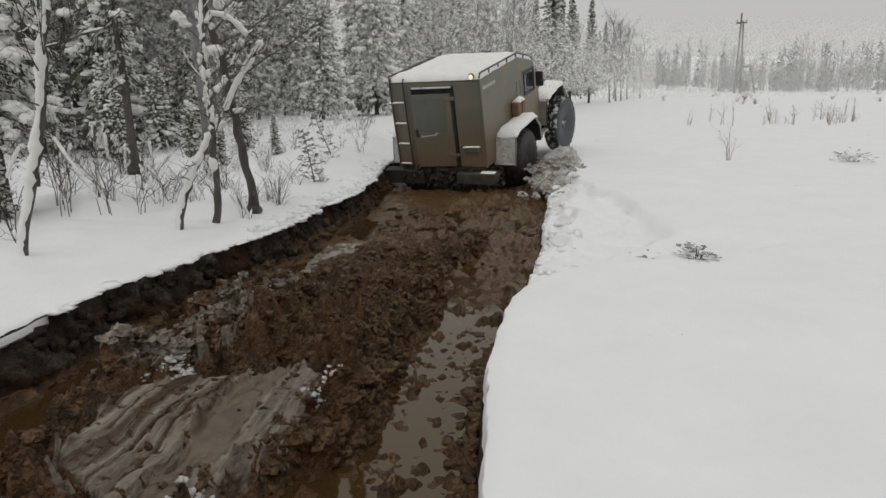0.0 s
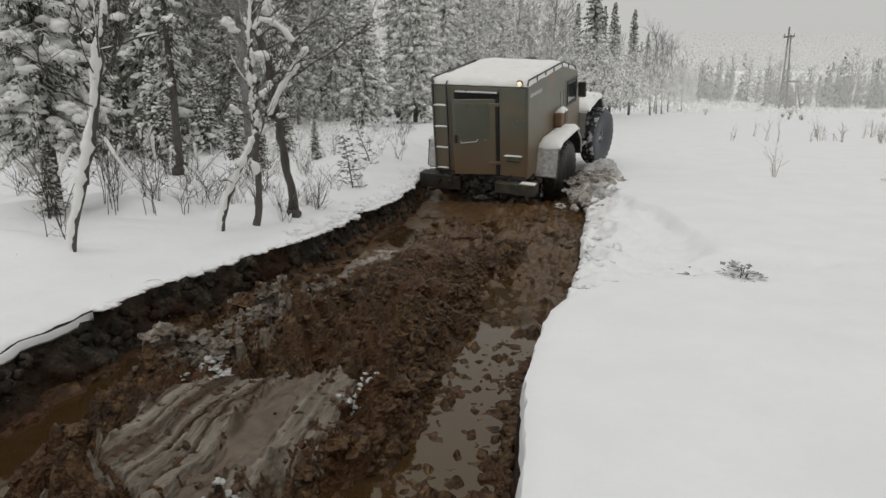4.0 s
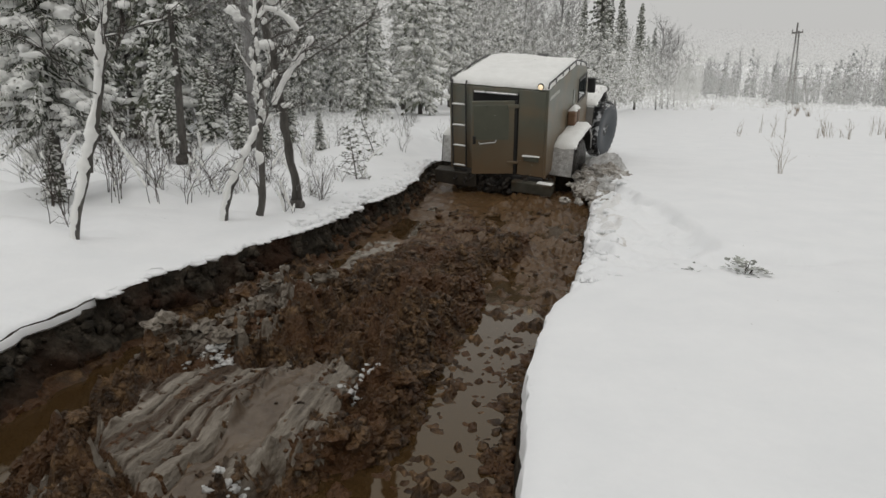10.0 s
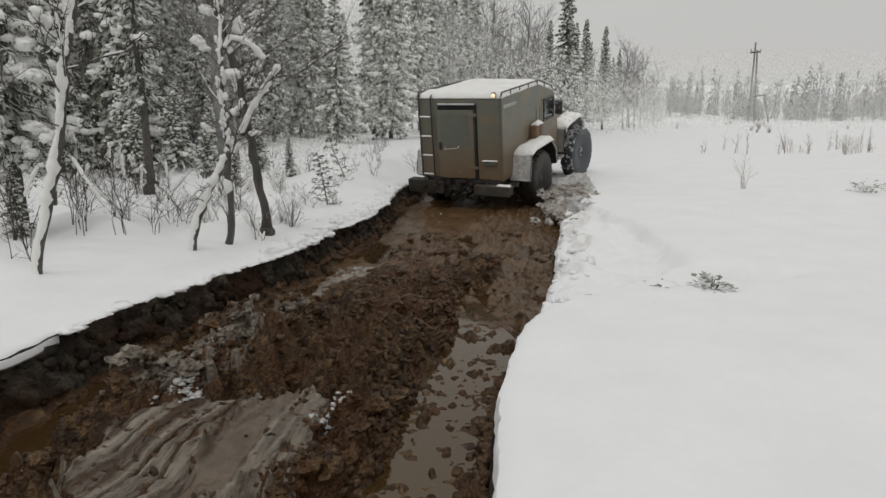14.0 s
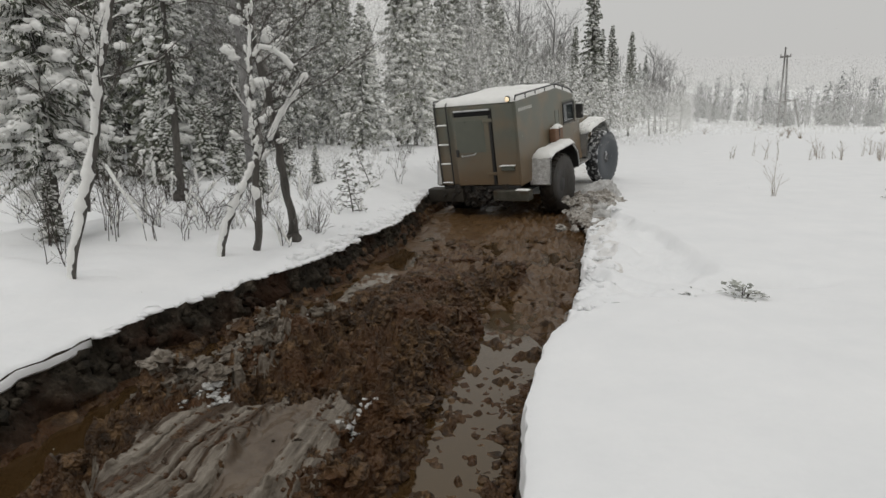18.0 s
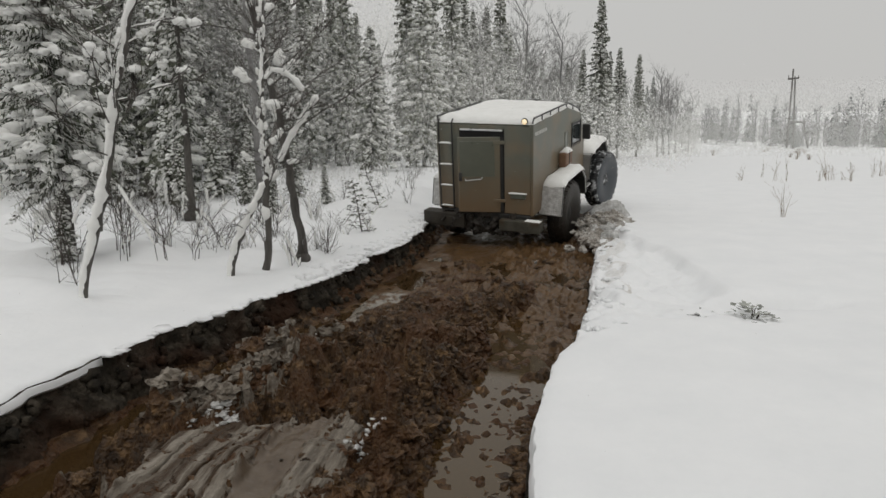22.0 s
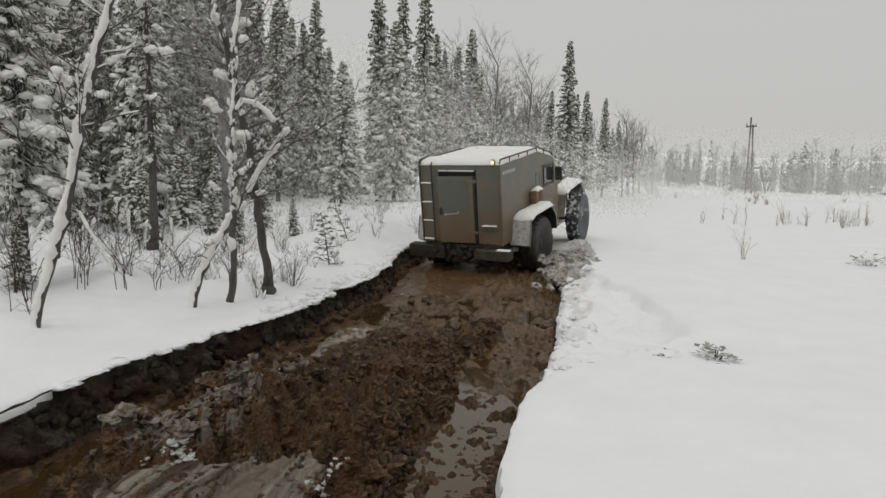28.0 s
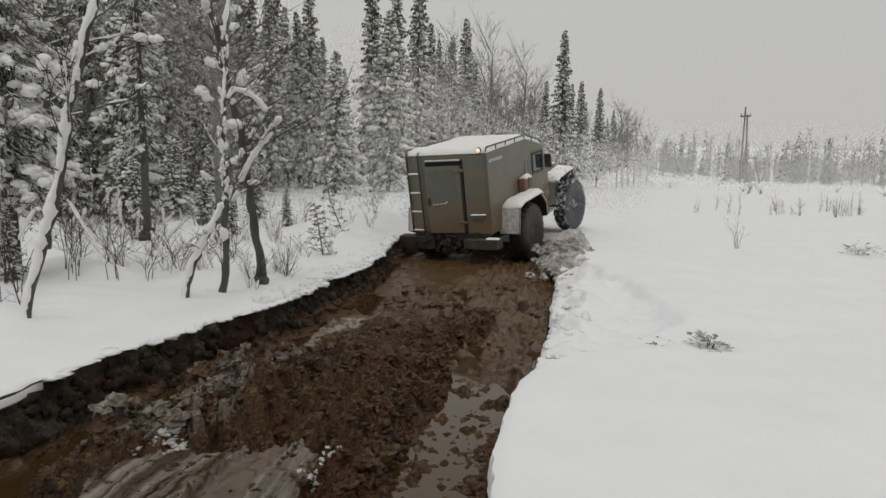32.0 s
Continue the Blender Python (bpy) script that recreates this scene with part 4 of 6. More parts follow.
def fender(s, y0, z0, rise, name_label, mat, xi=0.96, xo=1.42):
    prof = [(y0 - 0.92, z0 - 0.62), (y0 - 0.80, z0 - 0.08), (y0 - 0.52, z0 + 0.0), (y0 + 0.50, z0 + rise), (y0 + 0.80, z0 - 0.22), (y0 + 0.86, z0 - 0.55)]
    vs, fs = [], []
    for t in (0.0, -0.03):
        for y, z in prof:
            for x in (xi, xo):
                sc = 1 + t / 0.7
                vs.append((s * x, y0 + (y - y0) * sc, z + t))
    n = len(prof)
    for i in range(n - 1):
        a, b = 2 * i, 2 * (n + i)
        fs += [(a, a + 1, a + 3, a + 2), (b, b + 2, b + 3, b + 1), (a + 1, b + 1, b + 3, a + 3), (a, a + 2, b + 2, b)]
    fs += [(0, 2 * n, 2 * n + 1, 1), (2 * n - 2, 2 * n - 1, 4 * n - 1, 4 * n - 2)]
    f = raw_part("fender", (vs, fs), mat, truck, name_label)
    liner = ([], [])
    for y, z in prof:
        for x in (xi + 0.01, xo - 0.012):
            liner[0].append((s * x, y0 + (y - y0) * 0.93, z - 0.05))
    liner[1].extend((2 * i, 2 * i + 1, 2 * i + 3, 2 * i + 2) for i in range(len(prof) - 1))
    raw_part("liner", liner, BLACK, f, "black wheel arch liner")
    lip = ([], [])
    tube(lip, [(s * xo, y, z) for y, z in prof], [0.009] * n, 6)
    raw_part("fender_lip", lip, BLACK, f)
    return prof


def on_profile(prof):
    return lambda x, y: float(np.interp(y, [p[0] for p in prof], [p[1] for p in prof]))


REAR_HUB, FRONT_HUB = (1.20, 1.36, -0.27), (1.22, 4.30, -0.22)
for s in (1, -1):
    pr = fender(s, REAR_HUB[1], 0.55, 0.03, "rear fender caked with dirty snow", SNOW_DIRTY_PALE)
    snow_slab("fender_snow", s * 1.2 - 0.23, s * 1.2 + 0.24, REAR_HUB[1] - 0.80, REAR_HUB[1] + 0.54, on_profile(pr), 0.10, truck, 3.3 + s, 12, 18, "loose snow on the fender")
    pr = fender(s, FRONT_HUB[1], 0.60, 0.10, "pale metal front fender with snow on it", ALU, 0.70, 1.16)
    snow_slab("fender_snow", s * 0.94 - 0.25, s * 0.94 + 0.26, FRONT_HUB[1] - 0.70, FRONT_HUB[1] + 0.52, on_profile(pr), 0.13, truck, 7.3 + s, 12, 18, "loose snow on the fender")
# bonnet and windscreen
bonnet = part("bonnet", prism([(3.36, 0.0), (3.36, 0.98), (3.6, 0.97), (4.85, 0.82), (4.98, 0.6), (4.98, -0.1), (3.6, -0.1)], -0.72, 0.72, 0.03), PAINT, truck)
snow_slab("bonnet_snow", -0.68, 0.68, 3.55, 4.85, lambda x, y: 0.97 - 0.12 * (y - 3.6), 0.10, truck, 1.3, 14, 14, "cap of snow on the bonnet")
part("windscreen", prism([(3.13, 1.50), (3.155, 1.51), (3.43, 1.05), (3.405, 1.04)], -0.88, 0.88), GLASS, truck)
part("side_skirt", boxed((0.96, 2.2, -0.06), (1.03, 3.4, 0.1), 0.01), PAINT_MUDDY, truck)
part("side_skirt", boxed((-1.03, 2.2, -0.06), (-0.96, 3.4, 0.1), 0.01), PAINT_MUDDY, truck)
# fuel can strapped above the fender
can = part("fuel_can", boxed((1.01, 1.50, 0.64), (1.17, 1.96, 0.94), 0.035, 2), RUST, truck, "rust-brown fuel can with a cap of snow")
part("strap", boxed((1.0, 1.71, 0.62), (1.18, 1.75, 0.955), 0.01), BLACK, can)
snow_slab("can_snow", 1.0, 1.18, 1.60, 1.92, lambda x, y: 0.935, 0.13, truck, 9.1, 8, 8, "cap of snow")
snow_slab("roof_snow", -1.0, 0.985, 0.0, 3.08, roof_z, 0.125, truck, 4.7, 36, 44, "thick rounded layer of fresh snow")
part("roof_vent", boxed((0.12, 2.05, 1.80), (0.36, 2.28, 1.945), 0.04, 2), BLACK, truck)


def make_wheel(name, muddy):
    """A fat low-pressure tyre with lugs, on a dished rim; the axle runs along x."""
    R, w = 0.69, 0.17
    prof = [(-w * 0.72, 0.36), (-w * 0.98, 0.44), (-w, 0.54), (-w * 0.88, 0.63), (-w * 0.5, 0.665), (0, 0.67), (w * 0.5, 0.665), (w * 0.88, 0.63), (w, 0.54), (w * 0.98, 0.44), (w * 0.72, 0.36)]
    n = 48
    vs, fs = [], []
    for k in range(n):
        a = 2 * math.pi * k / n
        for x, r in prof:
            vs.append((x, r * math.cos(a), r * math.sin(a)))
    m = len(prof)
    for k in range(n):
        for i in range(m - 1):
            a, b = k * m + i, ((k + 1) % n) * m + i
            fs.append((a, a + 1, b + 1, b))
    lugs = 26
    for k in range(lugs):
        for side in (-1, 1):
            a0 = 2 * math.pi * (k + (0.5 if side > 0 else 0)) / lugs
            b = len(vs)
            for x, r, tw in ((0.02, R, 0.10), (w * 0.62, R, 0.02), (w * 0.94, 0.655, -0.02), (w * 0.99, 0.635, -0.03)):
                for da in (0, 0.115):
                    aa = a0 + tw + da
                    vs.append((side * x, r * math.cos(aa), r * math.sin(aa)))
                    vs.append((side * x * 0.96, (r - 0.05) * math.cos(aa), (r - 0.05) * math.sin(aa)))
            for i in range(3):
                q = b + 4 * i
                fs += [(q, q + 2, q + 6, q + 4), (q, q + 4, q + 5, q + 1), (q + 2, q + 3, q + 7, q + 6)]
            fs += [(b, b + 1, b + 3, b + 2), (b + 12, b + 14, b + 15, b + 13)]
    wheel = raw_part("wheel", (vs, fs), RUBBER_MUD if muddy else RUBBER, truck, "fat lugged tyre caked in mud" if muddy else "fat lugged black tyre dusted with snow", False)
    vs, fs = [], []
    for side in (-1, 1):
        base = len(vs)
        prof2 = [(0.125, 0.37), (0.14, 0.33), (0.05, 0.30), (0.04, 0.16), (0.11, 0.14), (0.12, 0.0)]
        for k in range(24):
            a = 2 * math.pi * k / 24
            for x, r in prof2:
                vs.append((side * x, r * math.cos(a), r * math.sin(a)))
        for k in range(24):
            for i in range(5):
                a, b = base + k * 6 + i, base + ((k + 1) % 24) * 6 + i
                fs.append((a, a + 1, b + 1, b) if side < 0 else (a, b, b + 1, a + 1))
    for side in (-1, 1):
        sv, sf = [], []
        ring = [(w * 0.66, 0.15), (w * 0.80, 0.26), (w * 1.0, 0.41), (w * 1.055, 0.50), (w * 1.03, 0.575), (w * 0.96, 0.618)]
        for k in range(48):
            a = 2 * math.pi * k / 48
            for x, r in ring:
                sv.append((side * x, r * math.cos(a), r * math.sin(a)))
        for k in range(48):
            for i in range(5):
                a, b = k * 6 + i, ((k + 1) % 48) * 6 + i
                sf.append((a, a + 1, b + 1, b) if side < 0 else (a, b, b + 1, a + 1))
        raw_part("sidewall", (sv, sf), RUBBER_MUD if muddy else SIDEWALL, wheel, "smooth blue-grey sidewall", True)
    rim = raw_part("rim", (vs, fs), BLACK if muddy else RUBBER, wheel, "dark steel rim")
    for k in range(6):
        a = 2 * math.pi * k / 6
        for s2 in (-1, 1):
            bb = boxed((s2 * 0.055 - 0.02, 0.23 * math.cos(a) - 0.018, 0.23 * math.sin(a) - 0.018), (s2 * 0.055 + 0.02, 0.23 * math.cos(a) + 0.018, 0.23 * math.sin(a) + 0.018), 0.004)
            part("wheel_nut", bb, ALU, wheel)
    return wheel


wheels = {}
for key, hub, s, muddy in (("rr", REAR_HUB, 1, True), ("rl", REAR_HUB, -1, True), ("fr", FRONT_HUB, 1, False), ("fl", FRONT_HUB, -1, False)):
    wheels[key] = make_wheel(key, muddy)
    wheels[key].matrix_basis = pose(s * hub[0], hub[1], hub[2])

# mud packed under the tail of the truck
cake_rng = random.Random(65)
cake = ([], [])
for k in range(70):
    clod(cake, (cake_rng.uniform(-0.95, 0.62), cake_rng.uniform(-0.10, 0.06), cake_rng.uniform(-0.40, 0.0)), 0.04 + 0.06 * cake_rng.random() ** 2, cake_rng, 0.9)
tagged(raw_part("packed_mud", cake, RUBBER_MUD, truck, "dark mud packed under the tail"), kind="stuff")


# ---- trees ----
def spruce_geo(rng, h, r0, bare=0.06, boughs=190, stations=5, snow=0.55, blade_w=0.075, droop=0.55, pad=1.0, fine=1.0, collar=0.0):
    trunk, green, white = ([], []), ([], []), ([], [])
    lean = Vector((rng.uniform(-0.02, 0.02), rng.uniform(-0.02, 0.02), 1))
    pts = [lean * (h * k / 8) + Vector((rng.uniform(-0.03, 0.03), rng.uniform(-0.03, 0.03), 0)) * (k % 8 > 0) for k in range(9)]
    rt = 0.010 * h + 0.025
    tube(trunk, [pts[0] - Vector((0, 0, 0.3))] + pts, [rt * 1.2] + [rt * (1 - 0.93 * k / 8) for k in range(9)], 7)
    for j in range(9 if collar else 0):
        blob(trunk, (rng.gauss(0, collar * 0.4), rng.gauss(0, collar * 0.4), rng.uniform(0, collar * 0.6)), (collar * 0.7, collar * 0.7, collar * 0.6), rng, 5, 8, 0.4)
    ragged = [rng.uniform(0.7, 1.15) for _ in range(16)]
    for i in range(boughs):
        t = bare + (0.99 - bare) * ((i + rng.random()) / boughs) ** 0.92
        a = i * 2.399 + rng.uniform(-0.5, 0.5)
        sector = ragged[int(a / 6.283 * 5 + t * 9) % 16]
        ln = (1.22 * r0 * ((1 - t) ** 0.80) * min(1.0, 0.5 + 3.0 * (t - bare)) * sector + 0.06) * rng.uniform(0.6, 1.15)
        out, side = Vector((math.cos(a), math.sin(a), 0)), Vector((-math.sin(a), math.cos(a), 0))
        dr = droop * rng.uniform(0.5, 1.5) * (1.2 - t) - 0.5 * max(0.0, t - 0.8)
        p0 = lean * (t * h)
        st = max(2, round(stations * min(1, ln / (0.55 * r0))))

        def along(u):
            return p0 + out * ln * u + Vector((0, 0, -dr * ln * (u ** 1.3) + 0.12 * ln * u * u))

        for q in range(1, st + 1):
            u = q / st
            p = along(u)
            bl = (0.15 + 0.32 * ln * (1.05 - u)) * rng.uniform(0.7, 1.25) * fine
            for sgn in (1, -1):
                d = (out * 0.7 + side * sgn * rng.uniform(0.4, 0.95) + Vector((0, 0, -rng.uniform(0.1, 0.8)))).normalized()
                blade(green, p - out * 0.05, d, bl, blade_w * rng.uniform(0.7, 1.3), (side * rng.uniform(-1, 1) + Vector((0, 0, 1)) * rng.uniform(0.3, 1.0)).normalized())
            blade(green, p - out * 0.06, (out * rng.uniform(0.1, 0.6) + Vector((0, 0, -1))).normalized(), bl * 0.75, blade_w, (side + out * rng.uniform(-1, 1)).normalized())
        if rng.random() < snow:
            u = rng.uniform(0.45, 1.0)
            sz = rng.uniform(0.06, 0.19) * (0.45 + 0.55 * ln / r0) * pad
            if fine < 1.0:
                for j in range(5):
                    blob(white, along(u - 0.09 * j) + Vector((rng.gauss(0, sz * 0.4), rng.gauss(0, sz * 0.4), sz * 0.1)), (sz * rng.uniform(0.4, 0.95), sz * rng.uniform(0.35, 0.75), sz * rng.uniform(0.22, 0.5)), rng, 4, 7, 0.4, a)
                continue
            for j in range(3):
                k = (1.0, 0.9, 0.65)[j] * rng.uniform(0.75, 1.15)
                blob(white, along(u - 0.15 * j) + Vector((rng.gauss(0, sz * 0.15), rng.gauss(0, sz * 0.15), sz * 0.15)), (sz * 1.15 * k, sz * 0.8 * k, sz * 0.5 * k), rng, 2, 6, 0.35, a)
    return trunk, green, white


def make_spruce(seed, h, r0, label, needle=None, **kw):
    rng = random.Random(seed)
    trunk, green, white = spruce_geo(rng, h, r0, **kw)
    ob = tagged(new("spruce"), label, "tree", "snowy spruces along the track")
    raw_part("trunk", trunk, BARK, ob)
    tagged(raw_part("crown", green, needle or NEEDLE, ob), kind="stuff")
    tagged(raw_part("snow_load", white, SNOW_TREE, ob, "clumps of snow on the boughs", True), kind="stuff")
    return ob


def limb_geo(rng, p, r, u, twig_len, twigs, up, white, snow, depth=2, pads=0.0):
    """One crooked limb with its twigs: (limb, twigs)."""
    wood, fine = ([], []), ([], [])
    a = rng.uniform(0, 6.283)
    d = Vector((math.cos(a), math.sin(a), rng.uniform(0.1, 0.9) * up * 2)).normalized()
    ln = twig_len * rng.uniform(0.5, 1.1) * (1.15 - 0.6 * u)
    q = [p]
    dd = d.copy()
    for s in range(5):
        dd = (dd + Vector((rng.uniform(-0.25, 0.25), rng.uniform(-0.25, 0.25), rng.uniform(-0.18, 0.3)))).normalized()
        q.append(q[-1] + dd * ln / 5)
    rl = max(0.004, r * 0.28)
    tube(wood, q, [rl * (1 - 0.85 * s / 5) for s in range(6)], 5)
    if white is not None and rng.random() < snow:
        snow_along(white, q[:5], [rl * 0.7 + 0.003] * 5, rng, (0, 0, 1.1), 0.35, 0.002)
    if white is not None and rng.random() < pads:
        k, sz = rng.randint(1, 3), rng.uniform(0.035, 0.075)
        for j in range(4):
            c = q[k].lerp(q[k + 1], 0.28 * j)
            blob(white, c + Vector((rng.gauss(0, sz * 0.2), rng.gauss(0, sz * 0.2), sz * 0.35)), (sz * rng.uniform(0.7, 1.2), sz * rng.uniform(0.6, 1.0), sz * rng.uniform(0.5, 1.0)), rng, 5, 9, 0.2, rng.uniform(0, 6))
    for s in range(twigs):
        i = rng.randint(1, 4)
        o = q[i].lerp(q[i + 1], rng.random())
        td = (q[i + 1] - q[i]).normalized() + Vector((rng.uniform(-0.9, 0.9), rng.uniform(-0.9, 0.9), rng.uniform(-0.3, 0.8)))
        td.normalize()
        tl = ln * rng.uniform(0.18, 0.45)
        e1 = o + td * tl * 0.5 + Vector((0, 0, rng.uniform(-0.04, 0.04)))
        e2 = o + td * tl + Vector((rng.uniform(-0.06, 0.06), rng.uniform(-0.06, 0.06), rng.uniform(-0.05, 0.08)))
        tube(fine, [o, e1, e2], [rl * 0.35 + 0.002, rl * 0.25 + 0.0015, 0.0015], 3, False)
        if depth > 1:
            td2 = (td + Vector((rng.uniform(-0.8, 0.8), rng.uniform(-0.8, 0.8), rng.uniform(-0.2, 0.6)))).normalized()
            tube(fine, [e1, e1 + td2 * tl * 0.5], [rl * 0.2 + 0.0015, 0.0012], 3, False)
    return wood, fine


def joined(geos):
    vs, fs = [], []
    for v, f in geos:
        b = len(vs)
        vs += v
        fs += [tuple(i + b for i in q) for q in f]
    return vs, fs


def stem_at(pts, radii, u):
    f = u * (len(pts) - 1)
    i = min(int(f), len(pts) - 2)
    return Vector(pts[i]).lerp(Vector(pts[i + 1]), f - i), radii[i] + (radii[i + 1] - radii[i]) * (f - i)


def snow_along(white, pts, radii, rng, side, cover=0.8, thick=0.0):
    """Snow lying along one flank of a stem in uneven runs."""
    pts = [Vector(p) for p in pts]
    run, rr = [], []

    def flush():
        if len(run) > 2:
            e = [0.25] + [1.0] * (len(run) - 2) + [0.25]
            tube(white, list(run), [a * b for a, b in zip(rr, e)], 8)
        run.clear()
        rr.clear()

    k = 0
    gap = 0
    for i in range(len(pts) - 1):
        d = pts[i + 1] - pts[i]
        n = max(2, int(d.length / 0.035))
        for j in range(n):
            k += 1
            if gap:
                gap -= 1
                continue
            if rng.random() > 0.97 + 0.03 * cover or (rng.random() > cover and rng.random() < 0.2):
                flush()
                gap = rng.randint(1, 4) if cover > 0.9 else rng.randint(3, 12)
                continue
            r = radii[i] + (radii[i + 1] - radii[i]) * j / n + thick
            run.append(pts[i] + d * (j / n) + Vector(side) * r * 0.62)
            rr.append(r * (1.0 + 0.85 * noise.noise((k * 0.16, r * 9, 1.0)) + 0.40 * noise.noise((k * 0.5, 2.0, 1.0))))
    flush()


def edge_wood(y):
    return float(np.interp(y, [0, 11, 25, 36, 44, 60, 80, 120], [-5, -6.2, -7.0, -3.5, 6.0, 14.0, 24.0, 40.0]))


def ground_z(x, y):
    return snow_height(x, y) - 0.02

SPRUCE_LABEL = "dark green spruce with boughs weighed down by snow"
kinds = [
    make_spruce(11, 10.0, 1.25, SPRUCE_LABEL, bare=0.11, boughs=200, snow=0.80, pad=1.2),
    make_spruce(12, 10.0, 0.98, "slender dark spruce with snow on its boughs", bare=0.12, boughs=190, snow=0.72, pad=1.15),
    make_spruce(13, 8.0, 1.5, "broad spruce thickly loaded with snow", boughs=190, snow=1.0, pad=1.45),
    make_spruce(14, 5.0, 0.95, "young spruce loaded with fresh snow", boughs=120, stations=4, snow=1.0, pad=1.4),
    make_spruce(15, 10.0, 1.0, "slender snowy spruce with needles paled for haze", NEEDLE_HAZED, boughs=150, stations=4, snow=0.4, blade_w=0.11),
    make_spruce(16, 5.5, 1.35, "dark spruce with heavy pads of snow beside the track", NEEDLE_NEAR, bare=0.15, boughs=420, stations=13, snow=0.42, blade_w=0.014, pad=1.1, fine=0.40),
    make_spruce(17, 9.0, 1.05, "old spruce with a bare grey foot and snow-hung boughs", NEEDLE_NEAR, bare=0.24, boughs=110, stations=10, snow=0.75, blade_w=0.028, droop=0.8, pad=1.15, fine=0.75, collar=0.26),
]
used = set()


def plant(kind, x, y, h, turn=0.0):
    base = kinds[kind]
    full = (10.0, 10.0, 8.0, 5.0, 10.0, 5.5, 9.0)[kind]
    m = pose(x, y, ground_z(x, y), 0, 0, turn) @ Matrix.Scale(h / full, 4)
    if kind not in used:
        used.add(kind)
        base.matrix_basis = m
        return base
    made = copy_thing(base, Matrix.Identity(4))
    made.matrix_basis = m
    return made


# the spruces whose tops stand out against the sky: kind, x, y, height
for k, (kind, x, y, h) in enumerate((
    (5, -5.51, 8.3, 5.29),
    (3, -5.32, 7.9, 1.00),
    (6, -5.68, 12.5, 6.78),
    (6, -9.00, 17.0, 7.64),
    (1, -11.56, 24.0, 9.54),
    (0, -9.20, 22.0, 8.92),
    (1, -8.77, 23.0, 8.33),
    (0, -10.83, 19.0, 8.33),
    (1, -6.87, 24.0, 7.97),
    (0, -6.47, 25.0, 7.53),
    (1, -6.48, 30.0, 8.10),
    (0, -5.76, 29.0, 8.93),
    (2, -3.84, 24.0, 5.27),
    (0, -3.52, 34.0, 11.00),
    (2, -2.09, 27.0, 7.42),
    (0, -2.11, 32.0, 10.08),
    (0, -1.14, 36.0, 11.40),
    (1, -0.47, 40.0, 9.91),
    (1, -0.00, 42.0, 9.63),
    (0, 0.81, 43.0, 10.12),
    (0, 1.78, 45.0, 11.74),
    (1, 7.04, 43.0, 7.42),
    (0, 8.36, 44.0, 10.91),
    (1, 10.65, 52.0, 8.44),
    (0, 11.85, 54.0, 8.95),
    (0, 14.42, 58.0, 8.93),
)):
    plant(kind, x, y, h, 47 * k)

# the wood behind them
rng = random.Random(5)
count = 0
while count < 104:
    y = rng.uniform(13, 95) if count > 30 else rng.uniform(15, 34)
    x = edge_wood(y) - 1.0 - abs(rng.gauss(0, 1)) * (6 if y < 40 else 10)
    if x < -0.62 * y - 9:
        continue
    px = x / y
    top = float(np.interp(px, [-0.75, -0.33, -0.26, -0.16, -0.05, 0.04, 0.12, 0.2, 0.3], [0.42, 0.40, 0.30, 0.20, 0.22, 0.20, 0.13, 0.12, 0.09]))
    h = min(13.0, max(3.0, (top * y + 1.6) * rng.uniform(0.55, 0.95)))
    # past 52 m every tree takes the kind whose colour is paled for haze
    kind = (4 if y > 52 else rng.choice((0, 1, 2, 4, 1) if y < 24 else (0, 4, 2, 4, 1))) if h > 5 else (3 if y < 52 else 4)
    plant(kind, x, y, h, rng.uniform(0, 360))
    count += 1
# young spruces under the edge of the wood
for _ in range(34):
    y = rng.uniform(15, 44)
    x = edge_wood(y) + rng.uniform(-3.0, 0.5)
    plant(3, x, y, rng.uniform(1.0, 2.8), rng.uniform(0, 360))

for x, y, h in ((-6.3, 13.4, 1.7), (-5.2, 14.3, 1.4), (-4.4, 13.6, 1.1), (-7.2, 14.8, 2.3), (-6.6, 16.0, 2.0), (-4.6, 16.2, 1.6), (-3.6, 15.2, 1.0)):
    plant(3, x, y, h, 40 * x)

# bare birches and alders among them
bare_kinds = []
for seed, many, twiggy in ((21, 26, 9), (22, 26, 9), (23, 26, 9), (24, 46, 15)):
    r = random.Random(seed)
    pts = [(0, 0, -0.3)] + [(0.12 * r.uniform(-1, 1) * k, 0.12 * r.uniform(-1, 1) * k, 9.0 * k / 6) for k in range(1, 7)]
    radii = [0.10 * (1 - 0.13 * k) for k in range(7)]
    limbs = [limb_geo(r, *stem_at(pts, radii, u), u, 3.0, twiggy, 0.9, None, 0) for u in [0.28 + 0.7 * k / many for k in range(many)]]
    stem = ([], [])
    tube(stem, pts, radii, 7)
    ob = tagged(new("bare_tree"), "leafless grey birch with twigs paled for haze", "tree", "bare trees in the wood")
    raw_part("trunk", stem, BARK_PALE if seed == 22 else TWIG_HAZED, ob)
    tagged(raw_part("branch_crown", joined([w for w, f in limbs]), TWIG_HAZED, ob), kind="stuff")
    tagged(raw_part("twig_crown", joined([f for w, f in limbs]), TWIG_HAZED, ob), kind="stuff")
    bare_kinds.append(ob)
placed, stood = 0, []
